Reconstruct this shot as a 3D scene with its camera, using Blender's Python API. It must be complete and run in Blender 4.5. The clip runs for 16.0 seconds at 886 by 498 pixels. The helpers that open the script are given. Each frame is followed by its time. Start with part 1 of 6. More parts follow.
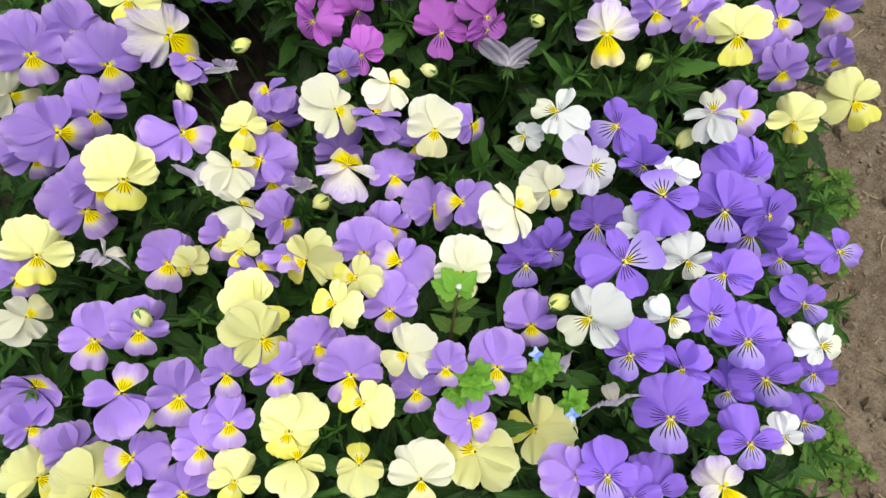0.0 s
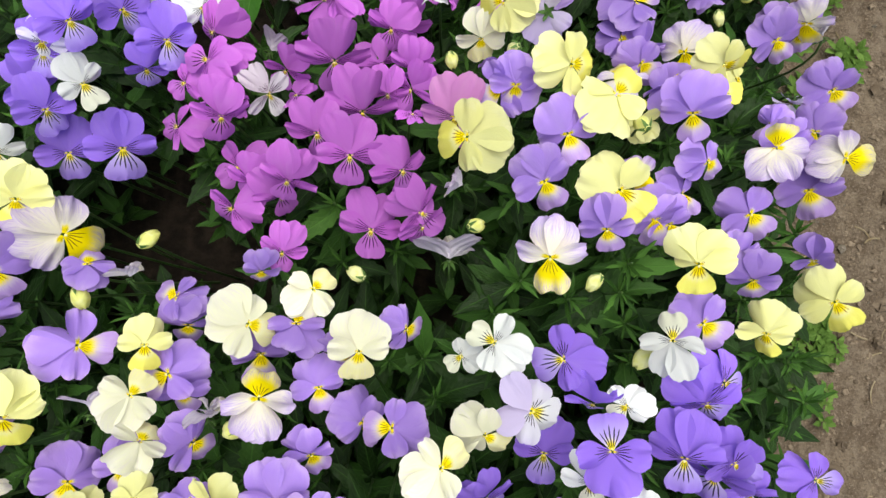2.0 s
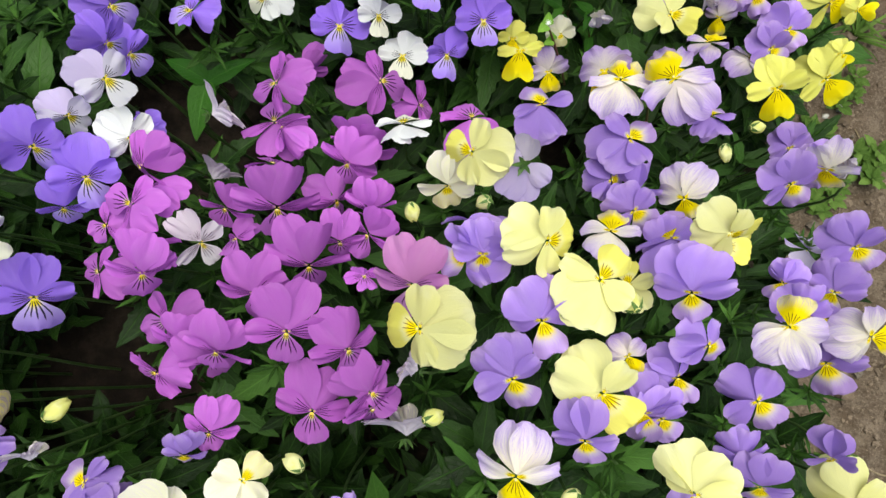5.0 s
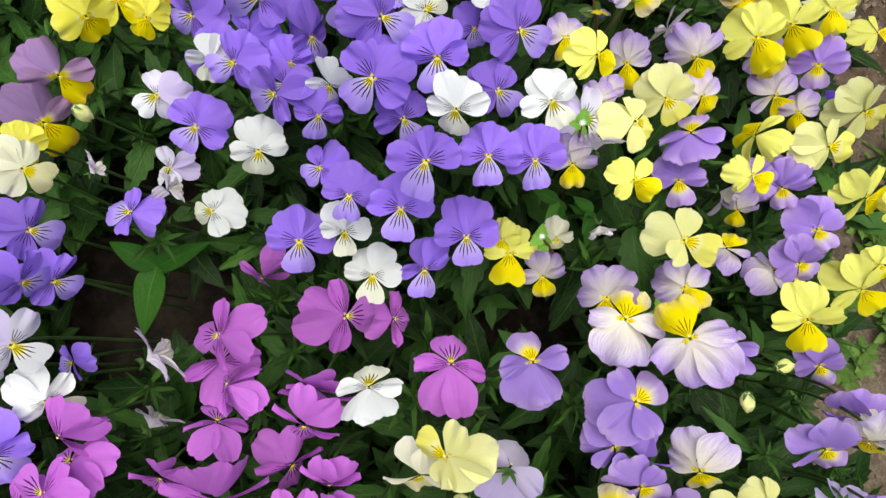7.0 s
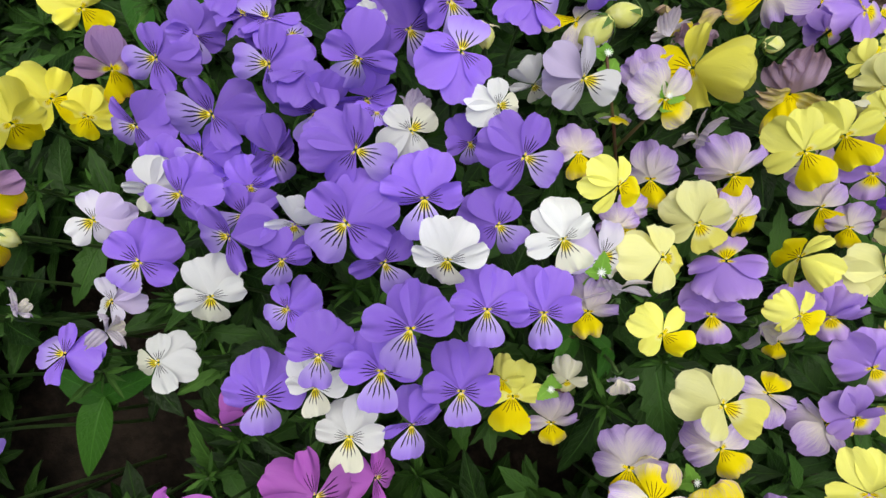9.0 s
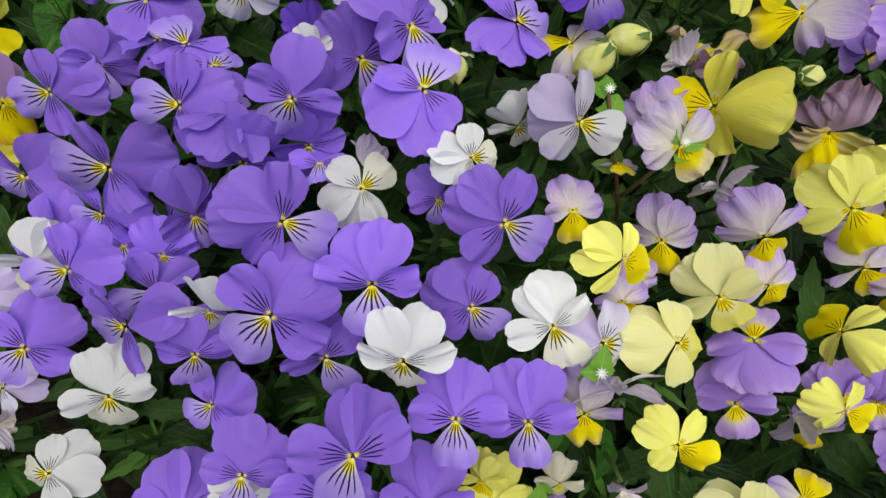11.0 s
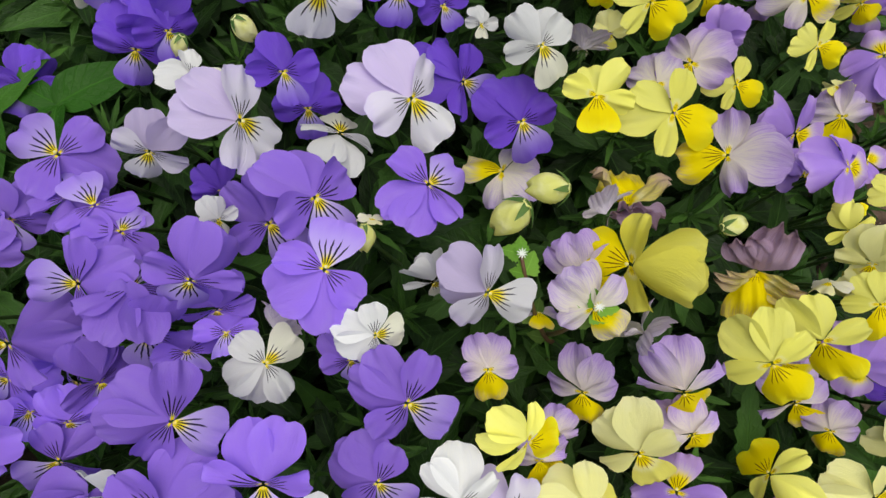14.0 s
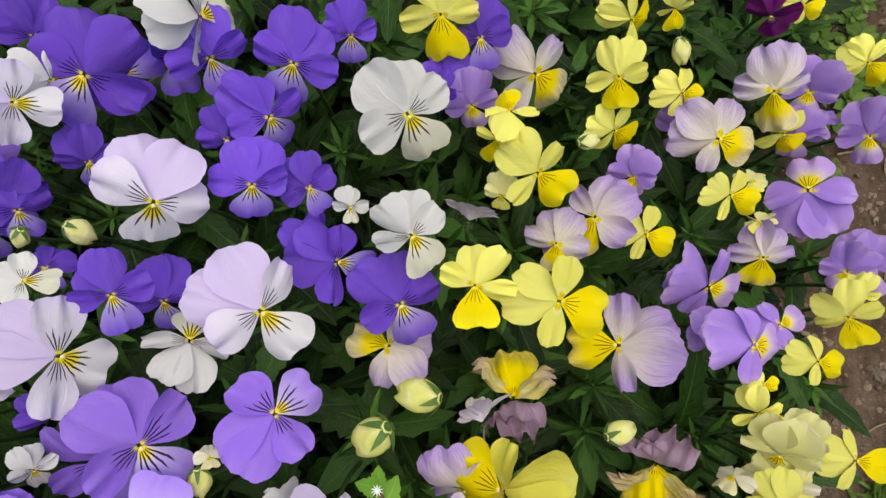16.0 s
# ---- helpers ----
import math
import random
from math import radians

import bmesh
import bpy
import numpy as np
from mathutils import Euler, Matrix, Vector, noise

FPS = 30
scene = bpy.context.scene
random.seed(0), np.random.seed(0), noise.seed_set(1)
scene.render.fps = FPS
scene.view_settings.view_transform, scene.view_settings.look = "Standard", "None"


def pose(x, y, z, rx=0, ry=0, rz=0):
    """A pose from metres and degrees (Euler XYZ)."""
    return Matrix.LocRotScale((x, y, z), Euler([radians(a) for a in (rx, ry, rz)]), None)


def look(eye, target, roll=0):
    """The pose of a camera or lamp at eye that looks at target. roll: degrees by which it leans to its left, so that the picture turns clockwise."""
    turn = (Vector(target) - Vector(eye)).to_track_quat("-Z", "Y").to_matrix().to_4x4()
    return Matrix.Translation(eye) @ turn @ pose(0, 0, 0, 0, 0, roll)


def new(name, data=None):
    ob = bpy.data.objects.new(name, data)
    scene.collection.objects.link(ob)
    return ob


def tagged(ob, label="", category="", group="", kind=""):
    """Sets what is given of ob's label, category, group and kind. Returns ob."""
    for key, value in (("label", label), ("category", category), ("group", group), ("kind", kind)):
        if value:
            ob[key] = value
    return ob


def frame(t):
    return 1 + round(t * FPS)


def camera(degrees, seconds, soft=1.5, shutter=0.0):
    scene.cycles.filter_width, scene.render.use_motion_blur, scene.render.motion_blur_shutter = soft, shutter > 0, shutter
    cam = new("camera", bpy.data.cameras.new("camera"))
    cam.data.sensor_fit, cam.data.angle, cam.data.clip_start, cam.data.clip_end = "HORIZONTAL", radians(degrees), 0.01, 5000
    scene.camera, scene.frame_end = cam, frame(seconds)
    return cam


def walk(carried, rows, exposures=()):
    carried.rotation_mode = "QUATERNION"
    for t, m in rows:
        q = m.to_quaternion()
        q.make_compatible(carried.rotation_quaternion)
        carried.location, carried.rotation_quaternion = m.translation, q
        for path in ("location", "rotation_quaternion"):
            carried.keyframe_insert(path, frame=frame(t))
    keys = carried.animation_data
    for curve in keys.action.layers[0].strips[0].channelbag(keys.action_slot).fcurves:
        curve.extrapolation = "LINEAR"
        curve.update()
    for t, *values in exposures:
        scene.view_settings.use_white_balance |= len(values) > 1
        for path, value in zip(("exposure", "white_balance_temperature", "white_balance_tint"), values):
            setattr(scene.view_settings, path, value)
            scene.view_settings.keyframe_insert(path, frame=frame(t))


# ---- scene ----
cam = camera(74.1, 16.0, soft=1.45)
EYE, TILT = 0.579, -83.5
ROWS = [
    (0, 0.0000, 0.0000, 0.0000, 0.00, 0.00, -0.00),
    (0.5, 0.0132, 0.0193, 0.0385, 0.02, -0.03, -0.11),
    (1, 0.0314, 0.0276, 0.0772, 0.01, -0.06, -0.12),
    (1.5, 0.0433, 0.0399, 0.1069, 0.03, -0.00, -0.11),
    (2, 0.0427, 0.0438, 0.1357, 0.03, -0.01, -0.11),
    (2.5, 0.0414, 0.0502, 0.1475, -0.05, 0.08, -0.09),
    (3, 0.0438, 0.0619, 0.1589, -0.04, 0.18, -0.10),
    (3.2, 0.0426, 0.0692, 0.1621, -0.07, 0.25, -0.10),
    (5.3, 0.0732, 0.0989, 0.2508, 0.51, 0.56, -1.50),
    (5.5, 0.0773, 0.1037, 0.2665, 0.52, 0.59, -1.51),
    (6, 0.0839, 0.1265, 0.3054, 0.52, 0.38, -1.62),
    (6.5, 0.0790, 0.1322, 0.3422, 0.58, 0.37, -1.64),
    (7, 0.0762, 0.1441, 0.3663, 0.51, 0.39, -1.59),
    (7.5, 0.0731, 0.1485, 0.3831, 0.50, 0.40, -1.62),
    (8, 0.0794, 0.1532, 0.4061, 0.44, 0.58, -1.57),
    (8.5, 0.0801, 0.1730, 0.4242, 0.40, 0.56, -1.59),
    (9, 0.0778, 0.1942, 0.4365, 0.41, 0.64, -1.56),
    (9.5, 0.0803, 0.2182, 0.4455, 0.28, 0.55, -1.55),
    (10, 0.0825, 0.2287, 0.4584, 0.30, 0.70, -1.58),
    (10.2, 0.0848, 0.2338, 0.4617, 0.32, 0.72, -1.59),
    (12.3, 0.0926, 0.2494, 0.4722, 0.05, 0.69, -1.44),
    (12.5, 0.0937, 0.2492, 0.4754, 0.02, 0.75, -1.37),
    (13, 0.1003, 0.2453, 0.4889, 0.08, 0.81, -1.44),
    (13.5, 0.1084, 0.2437, 0.5059, 0.19, 0.80, -1.46),
    (14, 0.1193, 0.2475, 0.5250, 0.17, 0.87, -1.48),
    (14.5, 0.1318, 0.2468, 0.5461, 0.21, 0.86, -1.49),
    (15, 0.1529, 0.2526, 0.5662, 0.12, 0.72, -1.35),
    (15.5, 0.1678, 0.2582, 0.5828, 0.04, 0.91, -0.75),
    (16, 0.1659, 0.2647, 0.6010, -0.08, 0.84, -0.57),
]
walk(cam, [(t, pose(0, 0, EYE, TILT, 0, 0) @ pose(x, y, z, 90 + pitch, roll, yaw)) for t, x, y, z, yaw, pitch, roll in ROWS],
     exposures=[(0.0, 0.44, 6850, -2), (1.5, 0.50, 6850, -2), (3.0, 0.47, 6850, -2), (5.5, 0.40, 6850, -2), (7.5, 0.38, 6850, -1), (10.0, 0.0, 6800, 2), (12.5, -0.08, 6800, 2), (14.0, -0.05, 6920, 2), (15.0, 0.04, 7020, 3), (16.0, 0.08, 7120, 4)])

# ---- sky and light: a bright overcast day ----
world = bpy.data.worlds.new("overcast_sky")
scene.world = world
world.use_nodes = True
wn, wl = world.node_tree.nodes, world.node_tree.links
sky = wn.new("ShaderNodeTexSky")
sky.sky_type, sky.sun_disc = "NISHITA", False
sky.sun_elevation, sky.sun_rotation = radians(80), radians(30)
sky.air_density, sky.dust_density, sky.ozone_density = 1.0, 4.0, 1.0
background = wn["Background"]
background.inputs["Strength"].default_value = 0.075
wl.new(sky.outputs[0], background.inputs["Color"])
sun_data = bpy.data.lights.new("sun", "SUN")
sun_data.energy, sun_data.angle, sun_data.color = 2.7, radians(75), (1.0, 0.98, 0.95)
sun = new("sun", sun_data)
sun.matrix_world = look((0.25, 0.4, 2.8), (0, 0, 0))


# ---- materials ----
def lin(r, g, b):
    """Linear colour from 0..255 display values."""
    return tuple(((c / 255) / 12.92 if c < 10 else ((c / 255 + 0.055) / 1.055) ** 2.4) for c in (r, g, b))


class Net:
    """A node material with short calls for its arithmetic."""

    def __init__(self, name):
        self.mat = bpy.data.materials.new(name)
        self.mat.use_nodes = True
        self.nodes, self.links = self.mat.node_tree.nodes, self.mat.node_tree.links
        self.nodes.clear()

    def put(self, socket, value):
        if isinstance(value, bpy.types.NodeSocket):
            self.links.new(value, socket)
        elif isinstance(value, tuple) and len(value) == 3 and socket.type == "RGBA":
            socket.default_value = (*value, 1)
        else:
            socket.default_value = value

    def math(self, op, a, b=0.0, c=0.0, clamp=False):
        node = self.nodes.new("ShaderNodeMath")
        node.operation, node.use_clamp = op, clamp
        for socket, value in zip(node.inputs, (a, b, c)):
            self.put(socket, value)
        return node.outputs[0]

    def step(self, x, low, high, out_low=0.0, out_high=1.0):
        node = self.nodes.new("ShaderNodeMapRange")
        node.interpolation_type = "SMOOTHSTEP"
        for socket, value in zip(node.inputs, (x, low, high, out_low, out_high)):
            self.put(socket, value)
        return node.outputs[0]

    def mix(self, fac, a, b, blend="MIX"):
        node = self.nodes.new("ShaderNodeMix")
        node.data_type, node.blend_type = "RGBA", blend
        self.put(node.inputs[0], fac)
        self.put(node.inputs[6], a)
        self.put(node.inputs[7], b)
        return node.outputs[2]

    def noise(self, where, scale, detail=2.0, rough=0.5, distort=0.0):
        node = self.nodes.new("ShaderNodeTexNoise")
        self.put(node.inputs["Vector"], where)
        for key, value in (("Scale", scale), ("Detail", detail), ("Roughness", rough), ("Distortion", distort)):
            node.inputs[key].default_value = value
        return node.outputs["Fac"]

    def join(self, x, y, z=0.0):
        node = self.nodes.new("ShaderNodeCombineXYZ")
        for socket, value in zip(node.inputs, (x, y, z)):
            self.put(socket, value)
        return node.outputs[0]

    def uv(self):
        """Across (-1 to 1) and along (0 to 1) a petal or a leaf."""
        node, parts = self.nodes.new("ShaderNodeUVMap"), self.nodes.new("ShaderNodeSeparateXYZ")
        node.uv_map = "blade"
        self.links.new(node.outputs[0], parts.inputs[0])
        return self.math("MULTIPLY_ADD", parts.outputs[0], 2.0, -1.0), parts.outputs[1]

    def coords(self, kind="Object"):
        return self.nodes.new("ShaderNodeTexCoord").outputs[kind]

    def own(self, key="Random"):
        return self.nodes.new("ShaderNodeObjectInfo").outputs[key]

    def bump(self, height, strength, distance):
        node = self.nodes.new("ShaderNodeBump")
        node.inputs["Strength"].default_value, node.inputs["Distance"].default_value = strength, distance
        self.put(node.inputs["Height"], height)
        return node.outputs[0]

    def finish(self, colour, rough=0.5, spec=0.3, normal=None, thin=0.0, thin_colour=None, sheen=0.0):
        out, surface = self.nodes.new("ShaderNodeOutputMaterial"), self.nodes.new("ShaderNodeBsdfPrincipled")
        self.put(surface.inputs["Base Color"], colour)
        self.put(surface.inputs["Roughness"], rough)
        surface.inputs["Specular IOR Level"].default_value = spec
        surface.inputs["Sheen Weight"].default_value = sheen
        if normal is not None:
            self.links.new(normal, surface.inputs["Normal"])
        last = surface.outputs[0]
        if thin:
            glow, blend = self.nodes.new("ShaderNodeBsdfTranslucent"), self.nodes.new("ShaderNodeMixShader")
            self.put(glow.inputs["Color"], thin_colour if thin_colour is not None else colour)
            blend.inputs[0].default_value = thin
            self.links.new(last, blend.inputs[1])
            self.links.new(glow.outputs[0], blend.inputs[2])
            last = blend.outputs[0]
        self.links.new(last, out.inputs[0])
        return self.mat


YELLOW, INK, BROWN = lin(253, 230, 18), lin(22, 8, 48), lin(120, 66, 4)


def petal_material(name, rim, heart, spot, spot_reach, lines, line_colour, veins, vein_colour, edge=None, streaks=0.0):
    """rim and heart: outer and inner colour; spot: the blotch at the throat and how far it reaches; lines: length of the dark guide lines."""
    n = Net(name)
    across, along = n.uv()
    own = n.own("Color")
    parts = n.nodes.new("ShaderNodeSeparateColor")
    n.links.new(own, parts.inputs[0])
    seed = n.math("MULTIPLY", n.own(), 40.0)
    place = n.join(across, along, seed)
    cloud = n.noise(place, 1.6, 3.0, 0.55)
    base = n.mix(n.step(along, 0.15, 0.95), heart, rim)
    if edge is not None:
        base = n.mix(n.math("MULTIPLY", n.step(n.math("ADD", along, n.math("MULTIPLY", cloud, 0.5)), 0.85, 1.35), 0.8), base, edge)
    fan = n.join(n.math("MULTIPLY", across, 16.0 if veins > 0.4 else 11.0), n.math("MULTIPLY", along, 1.3), seed)
    rays = n.noise(fan, 1.7, 4.0, 0.72, 0.35)
    base = n.mix(n.math("MULTIPLY", n.step(rays, 0.44, 0.62), n.step(along, 0.1, 0.85, veins * 0.4, veins)), base, vein_colour)
    # pale watery streaks and lighter patches
    base = n.mix(n.math("MULTIPLY", n.step(cloud, 0.45, 0.75), 0.08 + streaks), base, n.mix(0.5, base, (0.9, 0.88, 0.92)))
    tone = n.math("MULTIPLY_ADD", parts.outputs[0], 0.40, 0.80)
    shade = n.math("MULTIPLY", tone, n.math("MULTIPLY_ADD", rays, 0.16, 0.92))
    base = n.mix(1.0, base, n.join(shade, shade, shade), "MULTIPLY")
    if spot_reach > 0:
        reach = n.math("ADD", along, n.math("MULTIPLY_ADD", rays, 0.34, -0.17))
        reach = n.math("ADD", reach, n.math("MULTIPLY", n.math("POWER", n.math("ABSOLUTE", across), 2.0), 0.22))
        if spot_reach < 0.7:
            base = n.mix(n.step(reach, spot_reach * 0.9, spot_reach * 1.5, 0.40, 0.0), base, lin(250, 246, 226))
        base = n.mix(n.step(reach, spot_reach * 0.62, spot_reach * 1.1, 1.0, 0.0), base, spot)
    if lines > 0:
        wobble = n.math("MULTIPLY_ADD", n.noise(n.join(n.math("MULTIPLY", along, 3.0), seed, 0.0), 2.0, 1.0), 0.5, -0.25)
        comb = n.math("ABSOLUTE", n.math("SUBTRACT", n.math("FRACT", n.math("MULTIPLY_ADD", n.math("ADD", across, n.math("MULTIPLY", wobble, 0.25)), 3.5, 0.5)), 0.5))
        length = n.math("MULTIPLY_ADD", n.noise(n.join(n.math("MULTIPLY", across, 5.0), seed, 3.0), 1.5, 1.0), 1.1, 0.45)
        length = n.math("MULTIPLY", n.math("MULTIPLY", length, lines * (0.82 if line_colour == BROWN else 1.0)), n.math("SUBTRACT", 1.0, n.math("MULTIPLY", n.math("POWER", n.math("ABSOLUTE", across), 3.0), 0.5)))
        taper = n.math("SUBTRACT", 0.31 if line_colour == BROWN else 0.43, n.math("MULTIPLY", n.math("DIVIDE", along, length), 0.23 if line_colour == BROWN else 0.33))
        ink = n.math("MULTIPLY", n.step(comb, n.math("MULTIPLY", taper, 0.55), taper, 1.0, 0.0), n.step(n.math("DIVIDE", along, length), 0.85, 1.05, 1.0, 0.0))
        ink = n.math("MULTIPLY", ink, n.step(n.math("ABSOLUTE", across), 0.62, 0.85, 1.0, 0.0))
        ink = n.math("MULTIPLY", ink, n.step(along, 0.03, 0.09))
        base = n.mix(n.math("MULTIPLY", ink, 0.97), base, line_colour)
    height = n.math("ADD", rays, n.math("MULTIPLY", n.noise(n.coords(), 26.0, 2.0), 0.25))
    return n.finish(base, 0.65, 0.14, n.bump(height, 0.30, 0.03), 0.26)


# upper, side, lip: (rim, heart); then blotch reach per petal, line length per petal, veins, vein colour, line colour
KINDS = {
    "violet": (lin(160, 121, 240), lin(156, 116, 239), lin(170, 138, 243), (0.0, 0.09, 0.26), (0.0, 0.47, 0.57), 0.12, lin(122, 84, 222), INK, lin(166, 130, 242)),
    "deep": (lin(124, 84, 224), lin(119, 77, 220), lin(129, 92, 226), (0.0, 0.09, 0.28), (0.0, 0.38, 0.46), 0.12, lin(84, 46, 180), INK, lin(122, 84, 222)),
    "white": (lin(238, 238, 242), lin(238, 238, 240), lin(242, 241, 222), (0.0, 0.10, 0.34), (0.0, 0.38, 0.48), 0.03, lin(222, 222, 230), INK, None),
    "pale": (lin(222, 206, 249), lin(236, 230, 250), lin(242, 240, 248), (0.0, 0.12, 0.36), (0.0, 0.40, 0.50), 0.08, lin(194, 174, 238), INK, lin(216, 202, 246)),
    "lilac": (lin(175, 140, 231), lin(170, 134, 230), lin(194, 160, 230), (0.0, 0.16, 0.50), (0.0, 0.20, 0.42), 0.20, lin(160, 120, 220), BROWN, lin(204, 174, 237)),
    "yellow": (lin(243, 240, 172), lin(243, 239, 162), lin(246, 238, 118), (0.0, 0.12, 0.40), (0.0, 0.18, 0.46), 0.04, lin(234, 228, 140), BROWN, lin(244, 241, 190)),
    "cream": (lin(243, 240, 214), lin(243, 240, 210), lin(245, 239, 176), (0.0, 0.1, 0.40), (0.0, 0.12, 0.36), 0.26, lin(212, 192, 232), BROWN, lin(240, 236, 226)),
    "golden": (lin(251, 248, 134), lin(251, 247, 122), lin(252, 238, 40), (0.0, 0.22, 0.9), (0.0, 0.20, 0.44), 0.05, lin(238, 226, 76), BROWN, lin(248, 245, 132)),
    "antique": (lin(227, 215, 236), lin(230, 219, 233), lin(248, 236, 150), (0.0, 0.24, 0.80), (0.0, 0.2, 0.46), 0.62, lin(168, 130, 222), BROWN, lin(200, 172, 234)),
    "bronze": (lin(198, 174, 228), lin(200, 178, 226), lin(252, 230, 44), (0.0, 0.18, 1.0), (0.0, 0.2, 0.46), 0.60, lin(150, 110, 210), BROWN, lin(186, 154, 226)),
    "lemon": (lin(250, 242, 104), lin(250, 240, 90), lin(252, 234, 34), (0.0, 0.22, 0.9), (0.0, 0.22, 0.52), 0.05, lin(246, 232, 70), BROWN, lin(250, 244, 120)),
    "magenta": (lin(197, 112, 214), lin(193, 102, 210), lin(198, 114, 215), (0.0, 0.06, 0.2), (0.0, 0.50, 0.58), 0.18, lin(168, 64, 188), lin(58, 8, 66), lin(206, 118, 220)),
    "pink": (lin(222, 146, 218), lin(212, 134, 216), lin(212, 148, 220), (0.0, 0.1, 0.28), (0.0, 0.5, 0.55), 0.16, lin(196, 110, 202), lin(58, 8, 66), lin(228, 158, 222)),
    "spidery": (lin(228, 214, 230), lin(228, 218, 230), lin(228, 224, 230), (0.0, 0.1, 0.26), (0.3, 0.56, 0.60), 0.1, lin(208, 184, 216), lin(70, 14, 70), None),
    "reverse": (lin(206, 190, 238), lin(214, 200, 238), lin(222, 212, 238), (0.0, 0.0, 0.0), (0.0, 0.0, 0.0), 0.3, lin(176, 148, 224), BROWN, lin(196, 176, 236)),
    "orange": (lin(172, 138, 196), lin(182, 142, 186), lin(247, 196, 24), (0.1, 0.3, 1.0), (0.0, 0.2, 0.5), 0.3, lin(132, 84, 156), BROWN, lin(178, 138, 190)),
    "wine": (lin(120, 26, 122), lin(104, 16, 104), lin(110, 18, 108), (0.0, 0.0, 0.2), (0.0, 0.5, 0.5), 0.2, lin(84, 8, 84), INK, None),
    "spent": (lin(206, 176, 212), lin(242, 228, 124), lin(246, 228, 80), (0.0, 0.35, 0.9), (0.0, 0.1, 0.2), 0.5, lin(170, 128, 150), BROWN, lin(186, 150, 160)),
    "faded": (lin(228, 220, 236), lin(234, 228, 232), lin(238, 233, 214), (0.0, 0.0, 0.0), (0.0, 0.0, 0.0), 0.6, lin(176, 150, 200), BROWN, lin(200, 184, 206)),
}
LOOKS = {
    "violet": "violet-blue viola bloom with yellow eye", "deep": "deep violet viola bloom with yellow eye", "white": "white viola bloom with dark guide lines",
    "pale": "pale lavender viola bloom with dark guide lines", "lilac": "lilac viola bloom with yellow lip", "yellow": "pale yellow viola bloom", "cream": "creamy white viola bloom",
    "golden": "bright yellow viola bloom", "antique": "cream and lilac viola bloom with yellow lip", "bronze": "veined mauve viola bloom with yellow lip",
    "lemon": "lemon yellow viola bloom with fine brown lines",
    "magenta": "magenta viola bloom with dark lines", "pink": "pink and mauve viola bloom", "spidery": "white viola bloom with narrow petals", "orange": "mauve viola bloom with orange lip",
    "reverse": "pale lilac viola bloom turned away, showing its sepals",
    "wine": "dark wine-red viola bloom", "spent": "withered yellow and mauve viola bloom", "faded": "withered pale viola bloom closed to a crumpled funnel",
}
PETAL_MATS = {}
for kind, (upper, side, lip, spots, lines, veins, vein_colour, ink, edge) in KINDS.items():
    for n, (petal_name, rim) in enumerate((("upper", upper), ("side", side), ("lip", lip))):
        heart = tuple(0.95 * c for c in rim) if kind not in ("antique", "bronze") else tuple((0.2 if kind == "antique" else 0.3) * a + (0.8 if kind == "antique" else 0.7) * b for a, b in zip(rim, lin(247, 240, 212)))
        if n == 2 and kind in ("violet", "deep"):
            heart = tuple(0.62 * a + 0.38 * b for a, b in zip(rim, lin(236, 228, 250)))
        PETAL_MATS[kind, n] = petal_material(kind + "_" + petal_name, rim, heart, YELLOW, spots[n], lines[n], ink, veins, vein_colour, edge if n < 2 else None,
                                             0.15 if kind in ("antique", "bronze") else 0.0)


def leaf_material(name, dark, light, gloss=0.42, thin=0.22, spec=0.10):
    n = Net(name)
    across, along = n.uv()
    own = n.math("FRACT", n.math("ADD", n.own(), n.nodes.new("ShaderNodeNewGeometry").outputs["Random Per Island"]))
    seed = n.math("MULTIPLY", own, 30.0)
    side = n.math("ABSOLUTE", across)
    slant = n.math("SUBTRACT", n.math("MULTIPLY", along, 9.0), n.math("MULTIPLY", side, 2.2))
    vein = n.step(n.math("ABSOLUTE", n.math("SUBTRACT", n.math("FRACT", slant), 0.5)), 0.0, 0.11, 1.0, 0.0)
    rib = n.step(side, 0.0, 0.09, 1.0, 0.0)
    cloud = n.noise(n.join(across, n.math("MULTIPLY", along, 3.0), seed), 2.2, 3.0, 0.6)
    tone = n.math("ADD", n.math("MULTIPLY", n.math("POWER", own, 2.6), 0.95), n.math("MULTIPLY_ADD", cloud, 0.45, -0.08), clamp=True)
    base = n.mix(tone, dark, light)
    base = n.mix(n.math("MULTIPLY", n.math("MAXIMUM", rib, n.math("MULTIPLY", vein, 0.3)), 0.3), base, tuple(1.9 * c for c in light))
    height = n.math("SUBTRACT", n.math("MULTIPLY", cloud, 0.5), n.math("MAXIMUM", rib, n.math("MULTIPLY", vein, 0.6)))
    return n.finish(base, gloss, spec, n.bump(height, 0.30, 0.014), thin, n.mix(0.5, base, tuple(2.2 * c for c in light)))


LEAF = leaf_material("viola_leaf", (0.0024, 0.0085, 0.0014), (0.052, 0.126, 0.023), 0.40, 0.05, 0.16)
YOUNG = leaf_material("young_leaf", (0.010, 0.032, 0.005), (0.082, 0.185, 0.034), 0.44, 0.09)
FRESH = leaf_material("fresh_leaf", (0.13, 0.30, 0.035), (0.24, 0.46, 0.075), 0.5, 0.3)
BROAD = leaf_material("broad_leaf", (0.022, 0.088, 0.010), (0.052, 0.15, 0.02), 0.33, 0.15)
WEED = leaf_material("weed_leaf", (0.07, 0.135, 0.024), (0.16, 0.26, 0.06), 0.5, 0.25)


